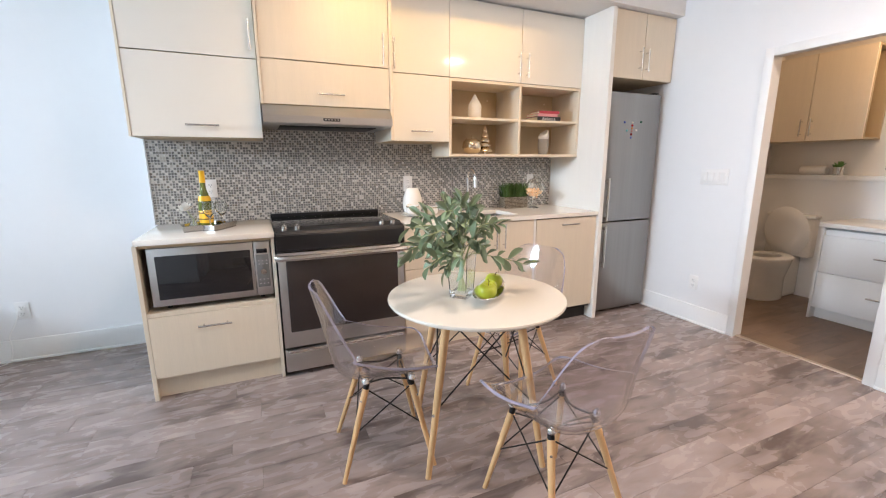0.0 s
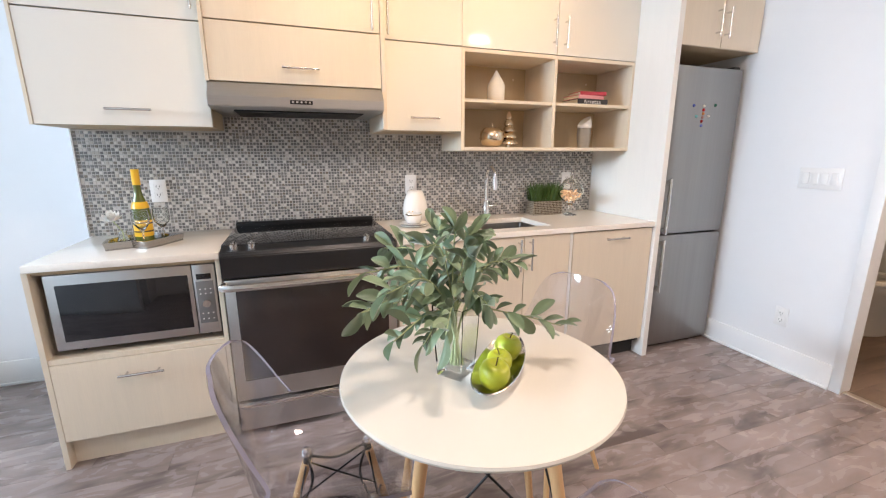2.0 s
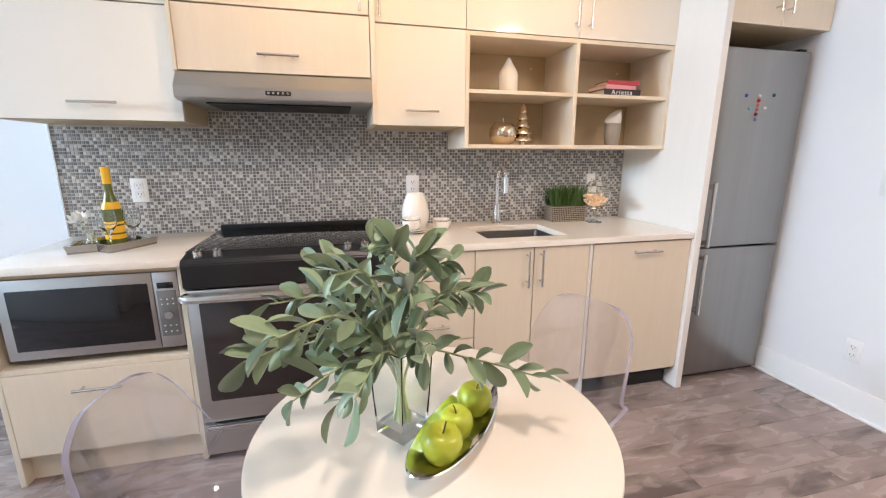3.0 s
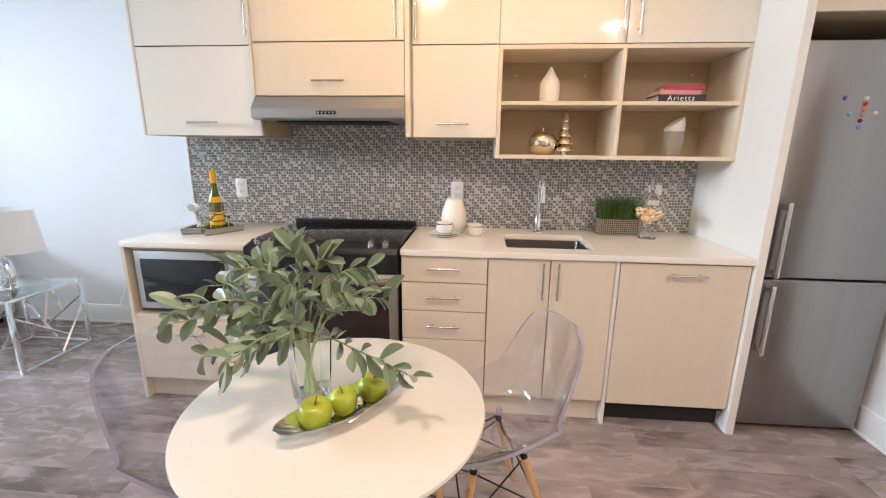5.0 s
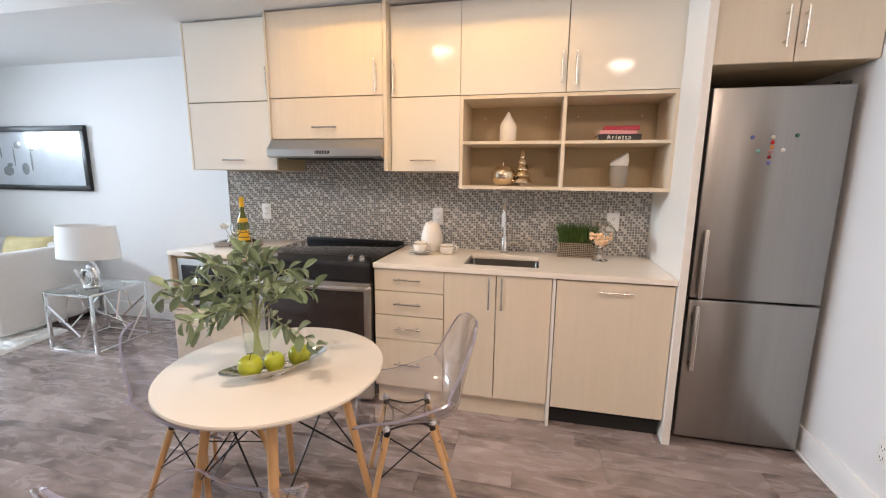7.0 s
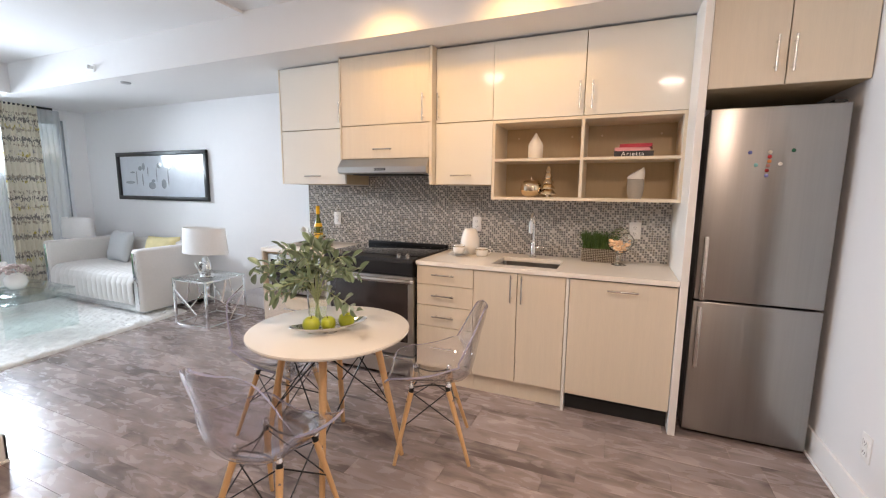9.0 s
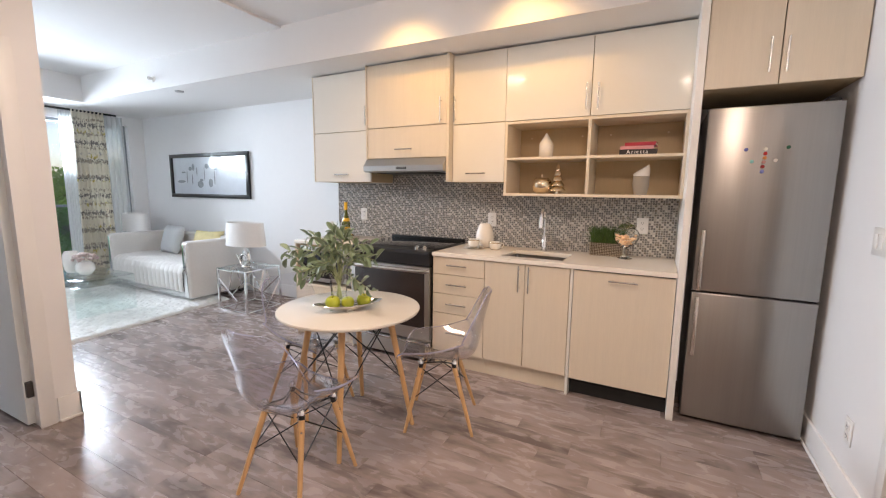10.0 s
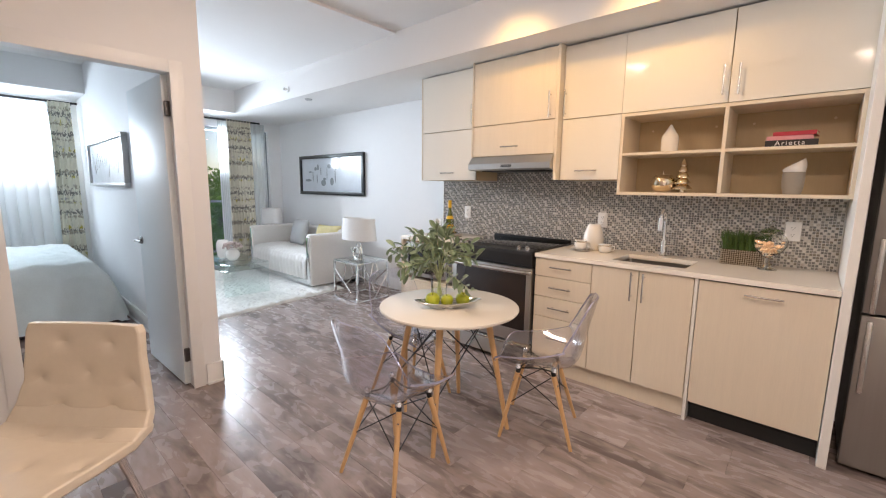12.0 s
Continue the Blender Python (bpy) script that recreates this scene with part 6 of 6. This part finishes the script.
part("panel", curtain(0.44, 0.64, 0.03, 2.33, -4.58, 4, 0.035, 0.15, 9), CLOTH, c, smooth=80, shift=c).modifiers.new("thickness", "SOLIDIFY").thickness = 0.003
for k, (y0, y1) in enumerate(((-0.25, 0.42), (-1.5, -0.4))):
    c = thing("sheer_curtain", (-4.66, (y0 + y1) / 2, 0.03), "thin white sheer curtain at the bedroom window", "curtain", "sheer curtains")
    part("panel", curtain(y0, y1, 0.03, 2.32, -4.66, 7, 0.022, 0.03, k + 15), SHEER, c, smooth=80, shift=c)
c = thing("curtain_rod", (-4.62, -0.5, 2.33), "dark metal curtain rod in the bedroom", "curtain rod", "curtain rods")
part("rod", rod((-4.62, -1.6, 2.33), (-4.62, 0.71, 2.33), 0.014), FRAMEB, c, shift=c)
for y in (-1.5, 0.66):
    part("bracket", rod((-4.62, y, 2.33), (-4.75, y, 2.33), 0.009), FRAMEB, c, shift=c)

# ---- tufted chair by the bedroom door ----
c = thing("tufted_chair", (0.60, -0.185, 0), "cream leather chair with a button-tufted seat and back", "chair", rz=-141)
TUFT = [(0.30, 0.62), (0.70, 0.62), (0.12, 0.72), (0.50, 0.74), (0.88, 0.72), (0.30, 0.85), (0.70, 0.85), (0.30, 0.44), (0.70, 0.44), (0.50, 0.30), (0.12, 0.30), (0.88, 0.30), (0.30, 0.16), (0.70, 0.16)]


def pad(u, v, off=0.0):
    prof = [(0.26, 0.40), (0.245, 0.445), (0.20, 0.465), (0.05, 0.455), (-0.08, 0.45), (-0.16, 0.475), (-0.205, 0.54), (-0.225, 0.63), (-0.235, 0.74), (-0.245, 0.83), (-0.248, 0.855)]
    half = [0.19, 0.215, 0.235, 0.252, 0.264, 0.266, 0.256, 0.237, 0.222, 0.216, 0.205]
    x = v * (len(prof) - 1)
    k = min(int(x), len(prof) - 2)
    f = x - k
    y, z, w = (a * (1 - f) + b * f for a, b in zip((*prof[k], half[k]), (*prof[k + 1], half[k + 1])))
    s = 2 * u - 1
    nx = Vector((prof[k + 1][0] - prof[k][0], prof[k + 1][1] - prof[k][1])).normalized()
    ny, nz = nx.y, -nx.x
    dent = sum(0.016 * math.exp(-(((u - a) * 0.45) ** 2 + ((v - b) * 1.1) ** 2) / 0.0009) for a, b in TUFT)
    edge = 0.014 * abs(s) ** 5
    curl = abs(s) ** 3 * 0.03
    o = -dent - edge - off + curl
    return Vector((s * w, y + ny * o, z + nz * o))


bm = grid(lambda u, v: pad(u, v), 56, 110)
sh = part("seat_shell", bm, LEATHER, c, "tufted leather seat and back in one piece", smooth=80)
sh.modifiers.new("thickness", "SOLIDIFY").thickness = 0.035
sub = sh.modifiers.new("rounding", "SUBSURF")
sub.levels = sub.render_levels = 1
for a, b in TUFT:
    p = pad(a, b)
    bm = bmesh.new()
    bmesh.ops.create_icosphere(bm, subdivisions=2, radius=0.008, matrix=Matrix.Translation(p))
    part("button", bm, mat("button", (0.40, 0.32, 0.22), 0.3, 0.3), c)
for sx in (-1, 1):
    for fy, ty in ((0.22, 0.14), (-0.22, -0.12)):
        part("leg", rod((sx * 0.21, fy, 0), (sx * 0.15, ty, 0.43), 0.010, 0.012), CHROME, c)

# ---- bathroom ----
c = thing("toilet", (4.42, 2.19, 0), "white toilet with its lid raised", "toilet")


def oval(cx, a, b, z, n=32):
    return [(cx + a * math.cos(2 * math.pi * k / n), b * math.sin(2 * math.pi * k / n), z) for k in range(n)]


def loft(rings, cap=True):
    bm = bmesh.new()
    rr = [[bm.verts.new(p) for p in ring] for ring in rings]
    for a, b in zip(rr, rr[1:]):
        for k in range(len(a)):
            bm.faces.new((a[k], a[(k + 1) % len(a)], b[(k + 1) % len(b)], b[k]))
    if cap:
        bm.faces.new(rr[0][::-1])
        bm.faces.new(rr[-1])
    bmesh.ops.recalc_face_normals(bm, faces=bm.faces)
    return bm


part("bowl", loft([oval(0.02, 0.20, 0.12, 0), oval(0.02, 0.20, 0.12, 0.03), oval(0.0, 0.20, 0.125, 0.2), oval(-0.02, 0.235, 0.165, 0.33), oval(-0.03, 0.25, 0.18, 0.385), oval(-0.03, 0.248, 0.178, 0.395), oval(-0.03, 0.17, 0.12, 0.395), oval(-0.03, 0.13, 0.09, 0.28)]), CERAMIC, c, smooth=60)
part("seat_ring", loft([oval(-0.03, 0.252, 0.184, 0.397), oval(-0.03, 0.255, 0.187, 0.408), oval(-0.03, 0.248, 0.18, 0.417), oval(-0.03, 0.15, 0.105, 0.417), oval(-0.03, 0.148, 0.103, 0.398)], False), WHITEP, c, smooth=60)
bm = loft([oval(0, 0.235, 0.185, 0), oval(0, 0.24, 0.19, 0.006), oval(0, 0.235, 0.185, 0.014), oval(0, 0.1, 0.08, 0.018)])
ld = part("lid", bm, WHITEP, c, "raised toilet lid", smooth=60)
ld.matrix_local = pose(0.235, 0, 0.625, 0, -98, 0)
part("tank", box(0.265, 0.455, -0.19, 0.19, 0.39, 0.76, 0.02, 3), CERAMIC, c)
part("tank_lid", box(0.255, 0.46, -0.20, 0.20, 0.76, 0.79, 0.008), CERAMIC, c)
part("pedestal", box(0.12, 0.36, -0.1, 0.1, 0, 0.39, 0.03, 3), CERAMIC, c)
c = thing("bath_wall_cabinet", (4.75, 2.13, 1.46), "beige bathroom wall cabinet with two doors over the toilet", "cabinet")
part("body", carcass(-0.132, 0.148, -0.385, 0.40, 0, 0.735), ASHDK, c)
for y0, y1, hy in ((-0.385, 0.008, -0.025), (0.010, 0.40, 0.05)):
    d = part("door", box(-0.152, -0.134, y0 + 0.0015, y1 - 0.0015, 0.0, 0.735, 0.001, 1), ASH, c)
    bm = rod((-0.184, hy, 0.04), (-0.184, hy, 0.19), 0.0055)
    for z in (0.06, 0.17):
        rod((-0.184, hy, z), (-0.152, hy, z), 0.0045, into=bm)
    part("handle", bm, STEELH, d)
structure("ledge", box(4.74, 4.9, 0.3, 2.56, 1.115, 1.155, 0.003), TRIM, "long pale ledge along the bathroom wall", "ledge")
structure("half_wall", box(4.78, 4.9, 0.3, 2.56, 0, 1.115), PAINT, "boxed-out lower bathroom wall", "wall")
c = thing("rolled_towel", (4.81, 2.13, 1.155), "rolled white hand towel on the ledge", "towel")
bm = lathe([(0, -0.10), (0.034, -0.10), (0.042, -0.09), (0.043, 0.09), (0.036, 0.10), (0, 0.098)], 24)
bmesh.ops.rotate(bm, cent=(0, 0, 0), matrix=Matrix.Rotation(radians(90), 3, "X"), verts=bm.verts)
bmesh.ops.translate(bm, vec=(0, 0, 0.043), verts=bm.verts)
part("roll", bm, mat("white_terry", (0.78, 0.74, 0.68), 0.9, vary=0.05, bump=0.5, bscale=200), c, smooth=50)
c = thing("succulent", (4.81, 1.945, 1.155), "small green succulent in a silver pot", "plant")
part("pot", lathe([(0, 0), (0.036, 0), (0.042, 0.075), (0.038, 0.075), (0.036, 0.06), (0, 0.06)], 24), SILVER, c)
rnd = random.Random(1)
bm = bmesh.new()
for k in range(26):
    m = pose(0, 0, 0.068, rnd.uniform(10, 75), 0, k * 137.5) @ pose(0, 0, 0.028) @ Matrix.Diagonal((0.010, 0.006, 0.034, 1))
    b2 = bmesh.new()
    bmesh.ops.create_icosphere(b2, subdivisions=1, radius=1, matrix=m)
    merge(bm, b2)
tagged(part("succulent_leaves", bm, mat("succulent_green", (0.12, 0.24, 0.05), 0.45, vary=0.2), c), kind="stuff")
c = thing("vanity", (4.465, 1.243, 0), "white bathroom vanity with two wide drawers", "vanity")
part("body", box(-0.27, 0.29, -0.46, 0.45, 0.10, 0.745, 0.002), TRIM, c)
part("side_panel", box(-0.29, 0.29, 0.452, 0.472, 0, 0.765, 0.002), TRIM, c)
part("toe_kick", box(-0.22, 0.29, -0.46, 0.45, 0, 0.10), TRIM, c)
part("countertop", box(-0.31, 0.30, -0.48, 0.485, 0.765, 0.80, 0.004), CERAMIC, c, "white countertop")
for z0, z1 in ((0.10, 0.395), (0.405, 0.70)):
    d = part("drawer_front", box(-0.292, -0.272, -0.458, 0.448, z0, z1, 0.002), TRIM, c)
    bm = rod((-0.32, -0.08, (z0 + z1) / 2 + 0.02), (-0.32, 0.12, (z0 + z1) / 2 + 0.02), 0.006)
    for y in (-0.06, 0.10):
        rod((-0.32, y, (z0 + z1) / 2 + 0.02), (-0.292, y, (z0 + z1) / 2 + 0.02), 0.005, into=bm)
    part("handle", bm, STEELH, d)
c = thing("mirror", (4.895, 1.12, 1.70), "large frameless bathroom mirror above the ledge", "mirror")
part("glass", box(-0.012, 0, -0.75, 0.52, -0.55, 0.55, 0.002), mat("mirror_silver", (0.9, 0.9, 0.9), 0.01, 1.0, vary=0, fine=0), c)
c = thing("flower_print", (4.882, 1.56, 1.36), "black and white flower print in a dark frame", "picture")
part("frame", box(-0.02, 0, -0.12, 0.10, -0.15, 0.15, 0.003), FRAMEB, c)
part("mount", box(-0.024, -0.019, -0.105, 0.085, -0.135, 0.135), PAGES, c)
part("image", box(-0.026, -0.0235, -0.095, 0.075, -0.10, 0.10), FRAMEB, c)
for k in range(6):
    bm = bmesh.new()
    bmesh.ops.create_icosphere(bm, subdivisions=2, radius=1, matrix=pose(-0.0262, 0, -0.03, k * 30 - 75, 0, 0) @ pose(0, 0, 0.045) @ Matrix.Diagonal((0.0008, 0.016, 0.045, 1)))
    part("petal", bm, PETAL, c, smooth=80)
c = thing("bath_light", (4.3, 1.3, 2.45), "round opal ceiling light in the bathroom", "ceiling light", "ceiling lights")
part("base_ring", lathe([(0, 0), (0.13, 0), (0.13, -0.02), (0, -0.02)], 32), STEELH, c)
part("diffuser", lathe([(0.125, -0.02), (0.11, -0.05), (0.05, -0.07), (0, -0.072)], 32), DOME, c, smooth=60).visible_shadow = False

# ---- floor boards ----
floor_ob, bath_ob = bpy.data.objects["floor"], bpy.data.objects["floor_bathroom"]


def board_mesh(name, length, width, material):
    return mesh_of(name, box(0.0004, length - 0.0004, 0.0004, width - 0.0004, -0.0075, 0, 0.0006, 1), material, 20)


def boards(owner, x0, x1, y0, y1, length, width, material, seed, near=None, rest=None):
    """Staggered boards as parts of their own; those outside the rectangle near are joined into one part."""
    r = random.Random(seed)
    cache, far = {}, bmesh.new()
    y = y0
    while y < y1 - 0.02:
        x = x0 - r.choice((0.0, 0.22, 0.41, 0.63, 0.8)) * length
        w = min(width, y1 - y)
        while x < x1 - 0.02:
            a, b = max(x, x0), min(x + length, x1)
            if b - a > 0.02:
                if near and not (near[0] < (a + b) / 2 < near[1] and near[2] < y < near[3]):
                    box(a + 0.0004, b - 0.0004, y + 0.0004, y + w - 0.0004, -0.0075, 0, into=far)
                else:
                    key = (round(b - a, 3), round(w, 3))
                    if key not in cache:
                        cache[key] = board_mesh("plank", b - a, w, material)
                    ob = new("plank", cache[key])
                    ob.parent = owner
                    ob.location = (a, y, 0)
            x += length
        y += width
    if near:
        ob = part("far_planks", far, rest, owner, smooth=20)
        tagged(ob, kind="stuff")


boards(floor_ob, -4.75, 3.235, -2.3, 3.41, 0.74, 0.128, FLOORW, 1, (-1.9, 3.3, -0.75, 3.0), FLOORJ)
boards(bath_ob, 3.262, 4.9, -0.3, 2.56, 1.0, 0.10, BATHF, 2)
